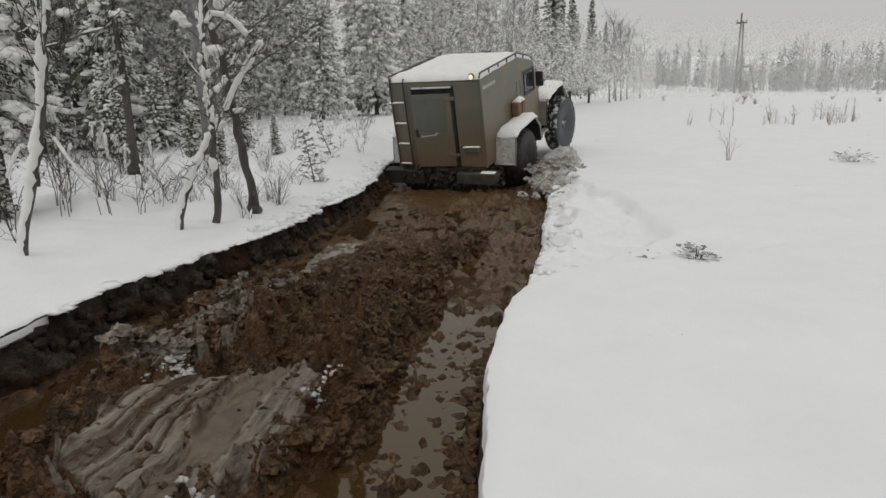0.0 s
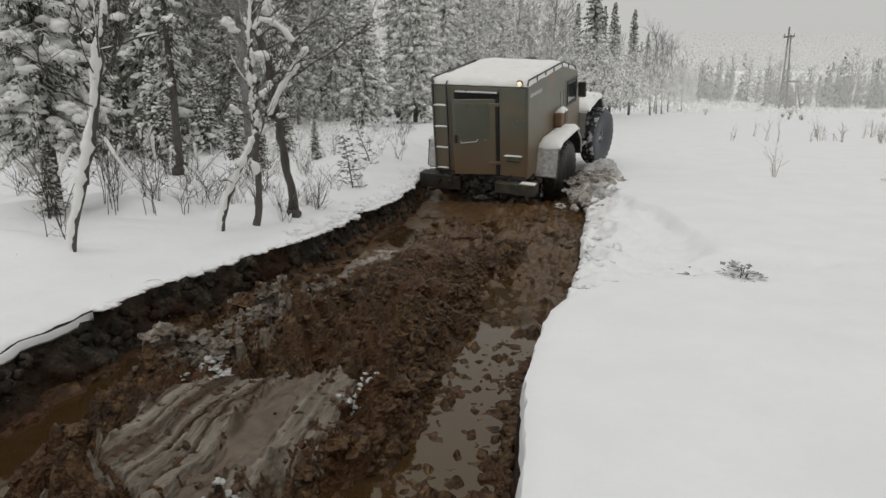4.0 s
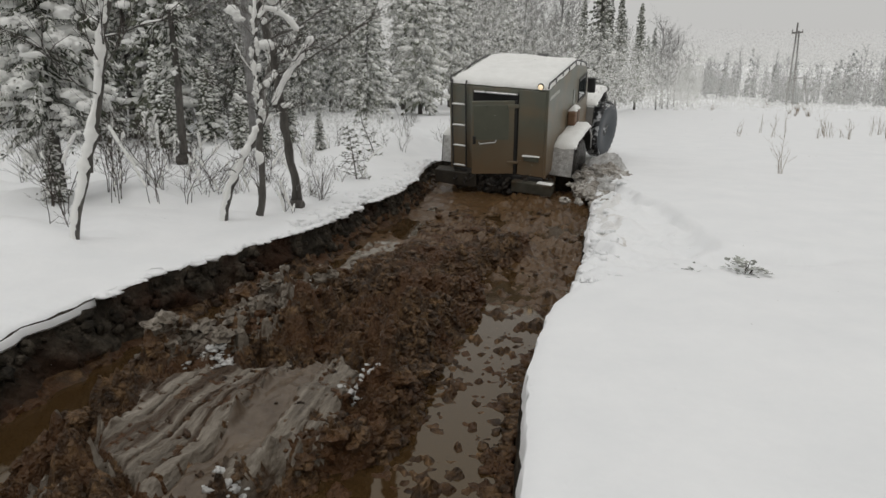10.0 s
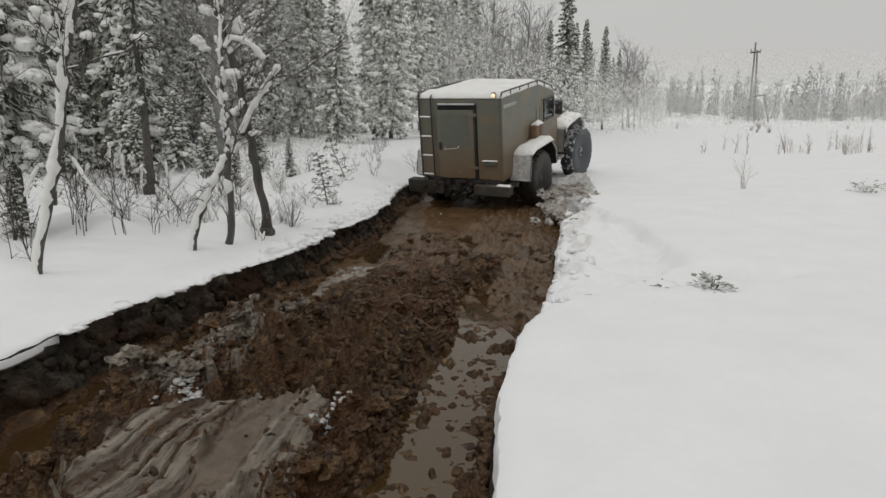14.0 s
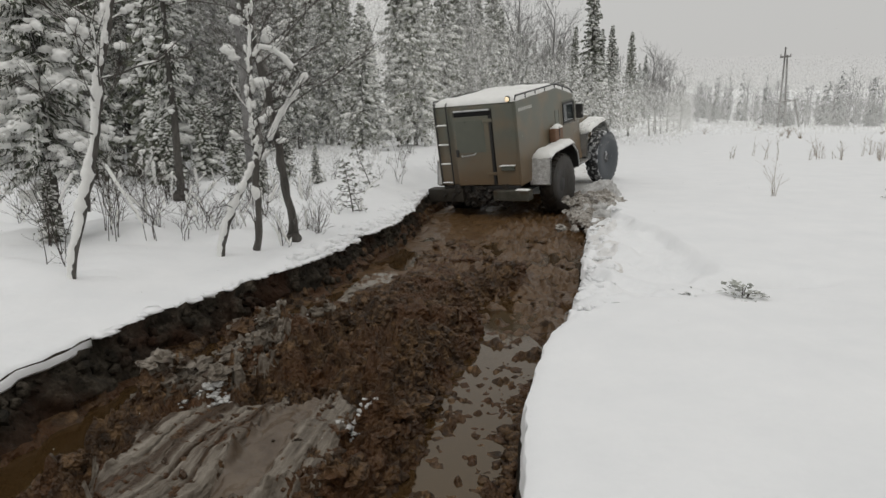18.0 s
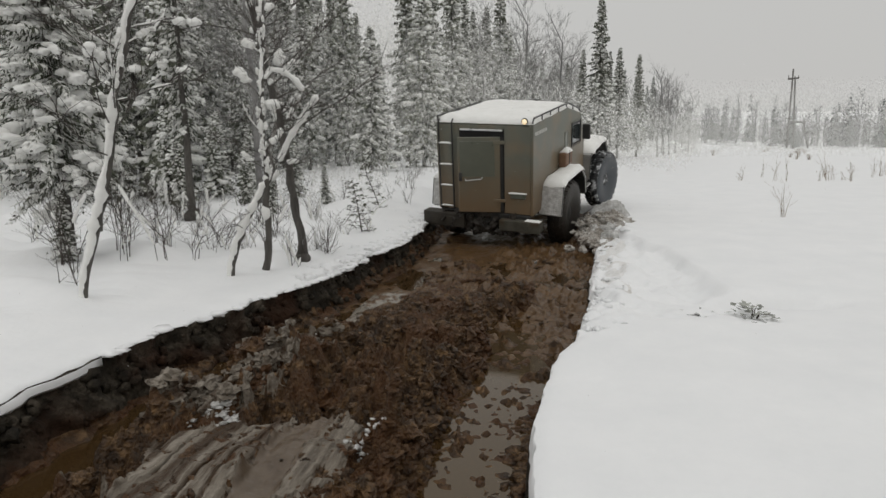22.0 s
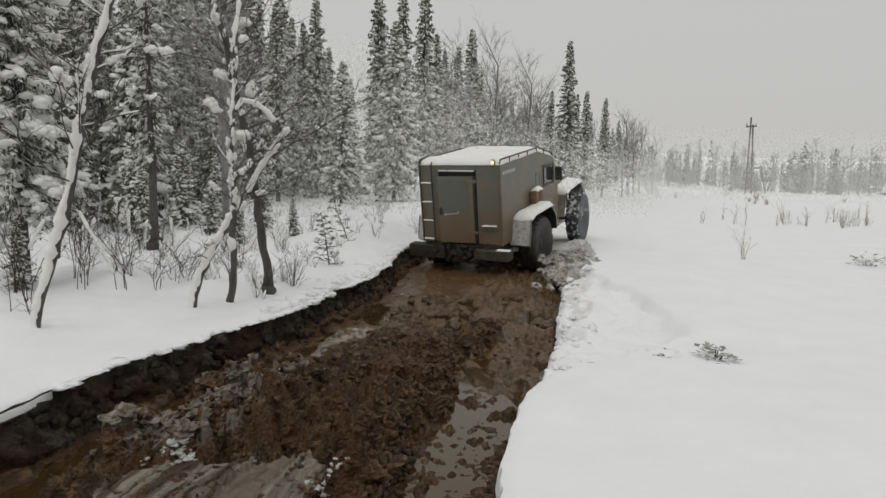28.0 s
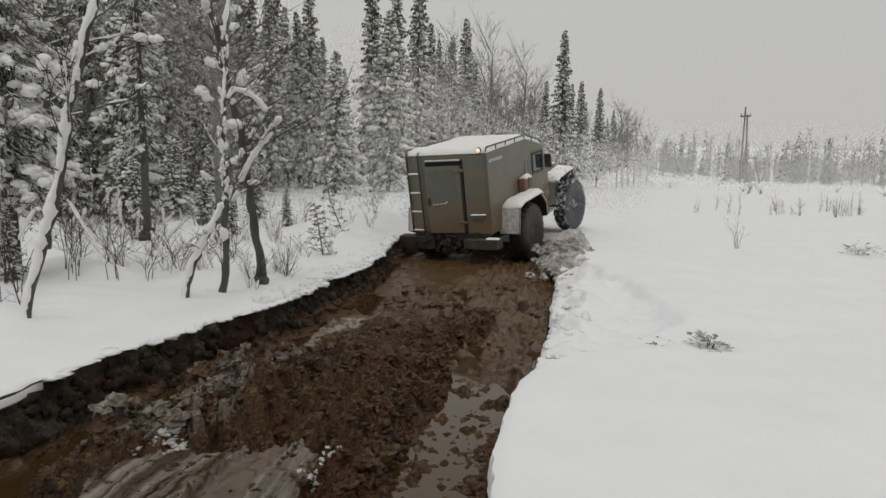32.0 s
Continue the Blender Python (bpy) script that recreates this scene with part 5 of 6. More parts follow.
spots = [(5.8, 46, 10.3), (4.8, 50, 9.8), (7.9, 52, 9.8), (16.3, 58, 7.9), (3.2, 44, 11.4), (18.5, 62, 7.5), (6.9, 52, 9.6), (4.2, 54, 8.0), (2.9, 48, 9.8), (19.5, 68, 8.2), (21.5, 70, 7.4), (0.9, 40, 10.4), (9.2, 62, 8.5), (11.5, 64, 8.0), (16.5, 70, 8.2), (23.5, 74, 6.0), (18.0, 62, 7.6), (20.3, 66, 7.2), (22.3, 68, 6.6), (5.6, 50, 8.6), (7.6, 56, 8.8), (3.4, 50, 8.2), (1.6, 46, 8.4)]
for _ in range(18):
    y = rng.uniform(15, 30)
    spots.append((-y * rng.uniform(0.30, 0.62), y, rng.uniform(5.0, 9.0)))
for _ in range(30):
    y = rng.uniform(22, 85)
    spots.append((edge_wood(y) - rng.uniform(0, 12), y, rng.uniform(4.5, 7.5) * (1 if y > 45 else 0.9)))
for x, y, h in spots:
    base = bare_kinds[3 if 38 < y < 64 and x > -1 else placed % 3]
    m = pose(x, y, ground_z(x, y), 0, 0, rng.uniform(0, 360)) @ Matrix.Scale(h / 9.5, 4)
    if base not in stood:
        stood.append(base)
        base.matrix_basis = m
    else:
        copy_thing(base, Matrix.Identity(4)).matrix_basis = m
    placed += 1


# ---- the near stems beside the track ----
def near_stem(name, label, pts, radii, seed, mat, limbs=16, twig_len=1.1, twigs=7, side=None, cover=0.8, snow=0.4, up=0.5, low=0.3, clumps=0, collar=0.0, pads=0.0, load=0.008):
    r = random.Random(seed)
    white, stem, fines = ([], []), ([], []), []
    ob = tagged(new(name), label, "tree")
    # crooked, knotty stems
    bent, knots = [], []
    for k in range(3 * (len(pts) - 1) + 1):
        p, q = stem_at(pts, radii, k / (3 * (len(pts) - 1)))
        s = 0.0 if k == 0 else 0.35
        bent.append(p + Vector((r.uniform(-s, s), r.uniform(-s, s), 0)) * q)
        knots.append(q * r.uniform(0.85, 1.2) * (1.15 if k == 0 else 1.05 if k == 1 else 1.0))
    pts, radii = bent, knots
    tube(stem, pts, radii, 9)
    if collar:
        for j in range(7):
            blob(stem, (pts[0][0] + r.gauss(0, collar * 0.35), pts[0][1] + r.gauss(0, collar * 0.35), ground_z(pts[0][0], pts[0][1]) + r.uniform(0, collar * 0.5)), (collar * 0.7, collar * 0.7, collar * 0.6), r, 5, 8, 0.4)
    raw_part("trunk", stem, mat, ob, "", True)
    for k in range(limbs):
        u = low + (0.98 - low) * (k + r.random()) / limbs
        w, f = limb_geo(r, *stem_at(pts, radii, u), u, twig_len, twigs, up, white, snow, 2, pads)
        raw_part("limb", w, mat, ob)
        fines.append(f)
    tagged(raw_part("twig_crown", joined(fines), TWIG, ob), kind="stuff")
    for k in range(clumps):
        p, q = stem_at(pts, radii, r.uniform(0.35, 0.85))
        a = r.uniform(2.4, 6.6)
        sz = r.uniform(0.014, 0.03)
        c = p + Vector((math.cos(a), math.sin(a), 0)) * (q + sz * 0.4)
        for j in range(r.randint(2, 5)):
            blob(white, c + Vector((r.gauss(0, sz * 0.5), r.gauss(0, sz * 0.5), j * sz * 1.1)), (sz * r.uniform(0.8, 1.4), sz * r.uniform(0.7, 1.1), sz * r.uniform(0.9, 1.8)), r, 4, 7, 0.3, a)
    if side:
        snow_along(white, pts, radii, r, side, cover, load)
    if white[0]:
        tagged(raw_part("snow_load", white, SNOW_TREE, ob, "snow clinging to the stem", True), kind="stuff")
    return ob


near_stem("birch", "curved grey birch stem plastered with snow", [(-3.97, 6.05, -0.09999999999999999), (-3.91, 6.05, 0.34), (-3.79, 6.05, 0.68), (-3.64, 6.05, 1.12), (-3.55, 6.05, 1.49), (-3.47, 6.05, 1.81), (-3.44, 6.05, 2.08), (-3.32, 6.05, 2.44), (-3.26, 6.05, 2.7), (-3.17, 6.05, 2.95), (-3.1, 6.05, 3.16), (-3.05, 6.05, 3.4), (-2.96, 6.05, 3.8), (-2.86, 6.05, 4.28)], [0.036, 0.035, 0.034, 0.033, 0.032, 0.031, 0.03, 0.028, 0.027, 0.026, 0.025, 0.024, 0.023, 0.022], 31, BARK, limbs=20, twig_len=1.3, twigs=8, side=(-0.75, -0.7, 0.15), cover=1.0, clumps=5, pads=0.12)
near_stem("leaning_alder", "snow-covered stem leaning against its neighbour", [(-3.03, 7.5, -0.09), (-2.93, 7.5, 0.31), (-2.83, 7.5, 0.55), (-2.72, 7.5, 0.75), (-2.6, 7.5, 0.99), (-2.48, 7.5, 1.21)], [0.036, 0.034, 0.033, 0.031, 0.03, 0.028], 32, BARK, limbs=2, twig_len=0.4, twigs=4, side=(-0.5, -0.6, 0.5), cover=0.95)
near_stem("alder", "thin bare alder with snow caught in its forks", [(-2.72, 7.95, -0.09), (-2.66, 7.95, 0.27), (-2.64, 7.95, 0.56), (-2.65, 7.95, 0.85), (-2.62, 7.95, 1.2), (-2.63, 7.95, 1.55), (-2.65, 7.95, 1.9), (-2.62, 7.95, 2.38), (-2.58, 7.95, 2.72), (-2.59, 7.95, 3.19), (-2.51, 7.95, 3.72), (-2.47, 7.95, 4.3)], [0.042, 0.04, 0.037, 0.035, 0.032, 0.03, 0.027, 0.025, 0.022, 0.02, 0.017, 0.015], 33, BARK, limbs=24, twig_len=1.0, twigs=8, side=(-0.6, -0.7, 0.3), cover=0.35, snow=0.7, clumps=34, pads=0.5)
near_stem("alder", "dark leaning alder with bare crooked branches", [(-2.42, 8.7, 0.09), (-2.47, 8.7, 0.62), (-2.54, 8.7, 1.09), (-2.59, 8.7, 1.55), (-2.66, 8.7, 2.0), (-2.77, 8.7, 2.45), (-2.86, 8.7, 2.89), (-2.91, 8.7, 3.26), (-3.05, 8.7, 3.69), (-3.14, 8.7, 4.05), (-3.28, 8.7, 4.75), (-3.38, 8.7, 5.51)], [0.06, 0.057, 0.054, 0.05, 0.047, 0.044, 0.041, 0.038, 0.035, 0.031, 0.028, 0.025], 34, BARK, limbs=26, twig_len=1.6, twigs=9, snow=0.25, clumps=16, pads=0.3, collar=0.13)
near_stem("broken_alder", "crooked broken alder under a long pad of snow", [(-2.64, 8.6, 1.36), (-2.5, 8.6, 1.66), (-2.37, 8.6, 1.85), (-2.26, 8.6, 1.99), (-2.18, 8.6, 2.12), (-2.06, 8.6, 2.27)], [0.024, 0.021, 0.018, 0.016, 0.013, 0.01], 35, BARK, limbs=8, twig_len=0.7, twigs=5, side=(-0.3, -0.5, 0.8), cover=1.0, snow=0.8, load=0.030)
near_stem("drooping_alder", "bent alder bough bowed down by a pad of snow", [(-2.60, 7.96, 2.40), (-2.52, 8.02, 2.52), (-2.38, 8.1, 2.50), (-2.25, 8.15, 2.40), (-2.15, 8.2, 2.25)], [0.018, 0.016, 0.013, 0.010, 0.007], 37, BARK, limbs=5, twig_len=0.5, twigs=5, side=(-0.1, -0.5, 0.8), cover=1.0, snow=0.9, low=0.1, load=0.028)
near_stem("young_pine", "slim bare pine stem with snow clumps", [(-6.0, 9.8, 0.27), (-5.95, 9.8, 0.95), (-5.96, 9.8, 1.64), (-5.93, 9.8, 2.32), (-5.91, 9.8, 2.99), (-5.91, 9.8, 3.57), (-5.92, 9.8, 4.14), (-5.91, 9.8, 4.86)], [0.035, 0.032, 0.029, 0.026, 0.024, 0.021, 0.018, 0.015], 36, BARK, limbs=16, twig_len=0.9, twigs=6, snow=0.8, clumps=14, pads=0.5)

# ---- undergrowth ----
def shrub(name, label, x, y, h, stems, seed, spread=0.5, mat=None, twigs=5, snow=0.0, r0=0.006, category="bush"):
    r = random.Random(seed)
    ob = tagged(new(name), label, category)
    ob.matrix_basis = pose(x, y, ground_z(x, y))
    fines, white = [], ([], [])
    for k in range(stems):
        a = r.uniform(0, 6.283)
        tilt = spread * (0.1 + 1.1 * r.random() ** 1.2)
        tip = Vector((math.cos(a) * tilt * h, math.sin(a) * tilt * h, h * r.uniform(0.6, 1.05)))
        pts = [Vector((r.uniform(-0.08, 0.08), r.uniform(-0.08, 0.08), -0.15))]
        for q in range(1, 6):
            w = (q / 5) ** 1.6
            pts.append(pts[0] + Vector(((tip.x - pts[0].x) * w, (tip.y - pts[0].y) * w, (tip.z + 0.15) * (q / 5) ** 0.85)) + Vector((r.uniform(-0.03, 0.03), r.uniform(-0.03, 0.03), 0)) * h * 0.9)
        rad = [r0 * r.uniform(0.7, 1.2) * (1 - 0.14 * q) for q in range(6)]
        g = ([], [])
        tube(g, pts, rad, 5)
        raw_part("stem", g, mat or TWIG, ob)
        for j in range(twigs):
            u = r.uniform(0.2, 0.95)
            p, rr = stem_at(pts, rad, u)
            d = Vector((r.uniform(-1, 1), r.uniform(-1, 1), r.uniform(0.2, 0.9))).normalized()
            ln = h * r.uniform(0.15, 0.55) * (1.15 - 0.6 * u)
            g = ([], [])
            m1 = p + d * ln * 0.5 + Vector((0, 0, r.uniform(-0.03, 0.02) * h))
            m2 = p + d * ln + Vector((0, 0, r.uniform(0.0, 0.12) * h))
            tube(g, [p, m1, m2], [rr * 0.7, rr * 0.45, 0.0012], 3, False)
            for o in (p.lerp(m1, 0.6), m1, m1.lerp(m2, 0.5)):
                e = (d + Vector((r.uniform(-0.8, 0.8), r.uniform(-0.8, 0.8), r.uniform(0, 0.7)))).normalized()
                tube(g, [o, o + e * ln * r.uniform(0.2, 0.45)], [rr * 0.35, 0.001], 3, False)
            fines.append(g)
        if r.random() < snow:
            snow_along(white, pts[1:], [0.012] * 5, r, (0, 0, 1), 0.5, 0.01)
    if fines:
        tagged(raw_part("twig_crown", joined(fines), mat or TWIG, ob), kind="stuff")
    if white[0]:
        tagged(raw_part("snow_load", white, SNOW_TREE, ob, "snow on the twigs", True), kind="stuff")
    return ob


for k, (x, y, h, n, sp) in enumerate(((-4.55, 7.95, 1.7, 6, 0.5), (-4.05, 7.9, 1.3, 4, 0.9), (-5.0, 8.6, 1.3, 5, 0.6), (-4.3, 8.6, 1.1, 4, 0.9), (-3.6, 8.8, 0.7, 5, 0.6), (-2.45, 8.3, 0.55, 5, 0.8), (-3.3, 10.2, 0.8, 6, 0.6), (-2.2, 9.3, 0.6, 6, 0.7), (-5.0, 11.2, 0.7, 7, 0.6), (-5.9, 12.4, 0.8, 8, 0.5), (-4.1, 11.9, 0.7, 5, 0.5), (-4.4, 6.5, 0.5, 3, 0.5), (-4.75, 7.2, 1.2, 4, 0.8), (-5.2, 7.6, 1.5, 5, 0.7), (-3.7, 8.1, 1.0, 3, 0.9), (-4.9, 9.4, 1.2, 5, 0.8), (-3.95, 9.3, 0.9, 4, 0.9), (-3.0, 9.0, 0.8, 4, 0.9), (-5.6, 9.9, 1.3, 5, 0.7))):
    shrub("shrub", "bare dark shrub standing in the snow", x, y, h, n, 60 + k, sp, None, 7, 0.3)
r = random.Random(91)
for k in range(46):
    y = r.uniform(9.5, 24)
    x = r.uniform(edge_wood(y) - 2.0, float(lerp_rows(LEFT_EDGE, min(y, 18))) - 0.8)
    shrub("shrub", "thin bare twigs poking through the snow", x, y, r.uniform(0.3, 0.8), r.randint(2, 4), 200 + k, 0.5, None, 4, 0.2, 0.006)
# low brush over the floor of the wood
for k in range(44):
    y = 8.6 + 6.5 * r.random() ** 1.3
    x = r.uniform(-0.52 * y, edge_left(y) - 0.7)
    shrub("shrub", "low snow-dusted brush under the trees", x, y, r.uniform(0.2, 0.55), r.randint(2, 4), 400 + k, 0.9, TWIG_HAZED if k % 2 else None, 5, 0.5, 0.005)
# stalks and tufts in the open snow
shrub("dry_weeds", "dry weed stalks standing in the open snow", 6.5, 13.7, 0.8, 5, 301, 0.3, DRY, 3, 0, 0.006, "weeds")
r = random.Random(92)
for k in range(26):
    u = r.uniform(0, 1)
    x, y = 11.5 + 5.0 * u + r.uniform(-1.5, 1.5), 22.0 + 4.5 * r.random() + 2 * u
    shrub("dry_weeds", "dry weed stalks standing in the open snow", x, y, r.uniform(0.4, 1.0), 3, 310 + k, 0.18, DRY, 2, 0, 0.008, "weeds")
for k in range(14):
    y = r.uniform(46, 74)
    x = y * r.uniform(0.36, 0.78)
    shrub("dry_weeds", "brown brushwood half buried in the snow", x, y, r.uniform(0.4, 0.9), 7, 350 + k, 0.9, DRY, 3, 0, 0.014, "weeds")


def leafy_twig(x, y, n, spread, seed, lift, cap):
    """A buried sapling: only its snow-dusted leaves show."""
    r = random.Random(seed)
    ob = tagged(new("buried_sapling"), "leafy tip of a sapling buried in the snow", "plant")
    ob.matrix_basis = pose(x, y, ground_z(x, y))
    for k in range(n):
        a, d = r.uniform(0, 6.283), spread * r.random() ** 0.7
        c = Vector((d * math.cos(a), d * math.sin(a) * 1.7, lift * r.uniform(0.2, 1.0) * (1 - 0.5 * d / spread)))
        dr = Vector((math.cos(a + r.uniform(-0.8, 0.8)), math.sin(a + r.uniform(-0.8, 0.8)), r.uniform(-0.1, 0.5))).normalized()
        sd = dr.cross(Vector((r.uniform(-0.4, 0.4), 0.2, 1))).normalized()
        ln, w = r.uniform(0.05, 0.10), r.uniform(0.020, 0.036)
        q = [c, c + dr * ln * 0.35 + sd * w + Vector((0, 0, 0.006)), c + dr * ln, c + dr * ln * 0.35 - sd * w + Vector((0, 0, 0.006)), c + dr * ln * 0.4 - Vector((0, 0, 0.004))]
        raw_part("leaf", (q, [(0, 1, 4), (1, 2, 4), (2, 3, 4), (3, 0, 4)]), LEAF, ob)
    for k in range(5):
        a = r.uniform(0, 6.283)
        g = ([], [])
        tube(g, [(0, 0, -0.1), (0.4 * spread * math.cos(a), 0.4 * spread * math.sin(a), lift * 0.5), (spread * math.cos(a), spread * math.sin(a), lift * 0.7)], [0.007, 0.005, 0.002], 4)
        raw_part("twig", g, TWIG, ob)
    if cap:
        g = ([], [])
        for k in range(5):
            blob(g, (r.gauss(0, 0.09), r.gauss(0, 0.06), lift * 0.45), (0.09, 0.08, 0.05), r, 4, 8, 0.25)
        raw_part("snow_cap", g, SNOW_TREE, ob, "cap of snow", True)


leafy_twig(2.66, 6.02, 60, 0.19, 71, 0.15, False)
leafy_twig(2.35, 6.45, 12, 0.16, 73, 0.03, False)
leafy_twig(8.6, 12.75, 54, 0.32, 72, 0.30, True)


# slim young conifers out in the snow
def whip(x, y, pts, seed, label, length):
    r = random.Random(seed)
    ob = tagged(new("spruce_sapling"), label, "sapling")
    ob.matrix_basis = pose(x, y, ground_z(x, y))
    g, fine = ([], []), ([], [])
    rad = [0.016 * (1 - 0.8 * k / (len(pts) - 1)) for k in range(len(pts))]
    tube(g, pts, rad, 6)
    raw_part("trunk", g, BARK, ob)
    for k in range(26):
        u = 0.12 + 0.88 * k / 26
        p, rr = stem_at(pts, rad, u)
        a = k * 2.4
        ln = length * (1.1 - 0.75 * u) * r.uniform(0.7, 1.2)
        e = p + Vector((math.cos(a) * ln, math.sin(a) * ln, ln * 0.15))
        b = ([], [])
        tube(b, [p, p.lerp(e, 0.6) + Vector((0, 0, -0.03)), e], [0.006, 0.004, 0.001], 4)
        raw_part("branch", b, TWIG, ob)
        for j in range(7):
            q = p.lerp(e, r.uniform(0.3, 1))
            blade(fine, q, Vector((r.uniform(-1, 1), r.uniform(-1, 1), r.uniform(-0.6, 0.4))).normalized(), 0.09, 0.012, Vector((0, 0, 1)))
    tagged(raw_part("needles", fine, NEEDLE, ob), kind="stuff")


whip(-2.02, 11.3, [(0, 0, -0.1), (-0.05, 0, 0.3), (-0.1, 0, 0.6), (-0.16, 0, 0.95)], 81, "thin sparse spruce sapling beside the track", 0.3)
whip(-2.1, 14.3, [(0, 0, -0.1), (-0.12, 0, 0.3), (-0.3, 0, 0.75), (-0.42, 0, 1.25), (-0.40, 0, 1.6)], 82, "leaning spruce sapling with a green top", 0.26)

# ---- power pole far across the clearing ----
PX, PY = 42.6, 90.0
pole = tagged(new("power_pole"), "weathered wooden power pole with a leaning brace", "pole")
pole.matrix_basis = pose(PX, PY, ground_z(PX, PY))
for name, p in (("post", [(0, 0, -0.6), (0.1, 0, 10.6)]), ("post", [(1.15, 0.5, -0.6), (0.40, 0, 9.6)]), ("brace", [(3.6, 1.2, -0.6), (2.3, 0.6, 3.6)]), ("crossarm", [(-0.5, 0, 9.3), (0.9, 0, 9.4)]), ("tie_beam", [(0.0, 0, 3.5), (2.6, 0.6, 3.7)])):
    g = ([], [])
    tube(g, p, [0.13, 0.10], 8)
    raw_part(name, g, WOOD_GREY, pole)
for x in (-0.45, 0.15, 0.85):
    raw_part("insulator", rod([(x, 0, 9.35), (x, 0, 9.75)], 0.05, 6), WOOD_GREY, pole)

# ---- far woods round the clearing ----
far_rng = random.Random(77)
wood, green = ([], []), ([], [])
for k in range(430):
    a = far_rng.uniform(0.235, 0.80)
    d = far_rng.uniform(108, 190)
    x, y = d * math.sin(a), d * math.cos(a)
    z = ground_z(x, y)
    h = far_rng.uniform(3.0, 10.5) * (0.8 + 0.6 * noise.noise((a * 14, 0, 0)))
    if far_rng.random() < 0.8:
        tube(wood, [(x, y, z - 0.3), (x + far_rng.uniform(-0.3, 0.3), y, z + h)], [0.09, 0.02], 4, False)
        for j in range(26):
            zz = z + h * far_rng.uniform(0.25, 0.95)
            b = far_rng.uniform(0, 6.28)
            ln = far_rng.uniform(0.6, 1.7) * (1.1 - (zz - z) / h * 0.6)
            tube(wood, [(x, y, zz), (x + ln * math.cos(b), y + ln * math.sin(b), zz + ln * 1.1)], [0.035, 0.015], 3, False)
    else:
        for j in range(70):
            t = far_rng.random()
            b = far_rng.uniform(0, 6.28)
            blade(green, Vector((x, y, z + h * t)), Vector((math.cos(b), math.sin(b), -0.4)), 0.2 + 1.5 * (1 - t), 0.22, Vector((-math.sin(b), math.cos(b), 0.4)))
# both materials of the belt hold the haze tone in their base colour
far_ob = new("far_woods", mesh_of("far_woods", wood[0] + green[0], wood[1] + [tuple(i + len(wood[0]) for i in f) for f in green[1]], [TWIG_FAR, NEEDLE_FAR], False, [0] * len(wood[1]) + [1] * len(green[1])))
tagged(far_ob, "belt of haze-toned bare trees and spruces across the clearing", "trees", kind="stuff")

# ---- falling snow ----
FLAKE = bpy.data.materials.new("wispy_snowflakes")
FLAKE.use_nodes = True
fn, fl = FLAKE.node_tree.nodes, FLAKE.node_tree.links
fn.clear()
f_out, f_mix, f_two, f_clear, f_dif, f_trl = fn.new("ShaderNodeOutputMaterial"), fn.new("ShaderNodeMixShader"), fn.new("ShaderNodeMixShader"), fn.new("ShaderNodeBsdfTransparent"), fn.new("ShaderNodeBsdfDiffuse"), fn.new("ShaderNodeBsdfTranslucent")
f_dif.inputs[0].default_value = f_trl.inputs[0].default_value = (0.97, 0.97, 0.94, 1)
f_mix.inputs[0].default_value, f_two.inputs[0].default_value = 0.17, 0.5
fl.new(f_dif.outputs[0], f_two.inputs[1])
fl.new(f_trl.outputs[0], f_two.inputs[2])
fl.new(f_clear.outputs[0], f_mix.inputs[1])
fl.new(f_two.outputs[0], f_mix.inputs[2])
fl.new(f_mix.outputs[0], f_out.inputs[0])


def flakes(name, n, depth, low, high, size, grow, seed, label, power=1.0, wide=0.92, start=-0.80, stuff=None):
    """Flakes through a wedge of air in front of the wood: size + grow * distance across."""
    r = np.random.RandomState(seed)
    y = depth[0] + (depth[1] - depth[0]) * r.uniform(0, 1, n) ** power
    side = r.uniform(start, wide, n)
    over = high[0] + y * (np.interp(side, [-0.75, -0.33, -0.26, -0.16, -0.05, 0.04, 0.12, 0.2, 0.3, 0.9], [0.42, 0.40, 0.30, 0.22, 0.23, 0.21, 0.14, 0.11, 0.07, 0.05]) if high[1] is None else high[1])
    base = np.where((side > -0.12) & (y > 15), np.interp(y, [40, 62], [1.5, 0.2]), low[0] + low[1] * y)
    c = np.stack([y * side, y, r.uniform(0, 1, n) * (high[0] + (0.42 if high[1] is None else high[1]) * y - base) + base], 1)
    a = r.normal(size=(n, 3)) * (0.35, 0.35, 1.0)
    a /= np.linalg.norm(a, axis=1)[:, None]
    b = np.cross(a, r.normal(size=(n, 3)))
    b /= np.linalg.norm(b, axis=1)[:, None]
    s = ((size + grow * y) * r.uniform(0.6, 1.3, n))[:, None]
    v = np.stack([c + a * s, c - a * s * 0.5 + b * s * 0.87, c - a * s * 0.5 - b * s * 0.87], 1).reshape(-1, 3)
    keep = c[:, 2] < over * r.uniform(0.7 if high[1] is None else 0.35, 1.02, n)
    v, n = v.reshape(-1, 9)[keep].reshape(-1, 3), int(keep.sum())
    me = bpy.data.meshes.new(name)
    me.vertices.add(3 * n)
    me.vertices.foreach_set("co", v.ravel())
    me.loops.add(3 * n)
    me.loops.foreach_set("vertex_index", np.arange(3 * n, dtype=np.int32))
    me.polygons.add(n)
    me.polygons.foreach_set("loop_start", np.arange(0, 3 * n, 3, dtype=np.int32))
    me.update(calc_edges=True)
    me.materials.append(stuff or FLAKE)
    return tagged(new(name, me), label, "snowfall", kind="stuff")


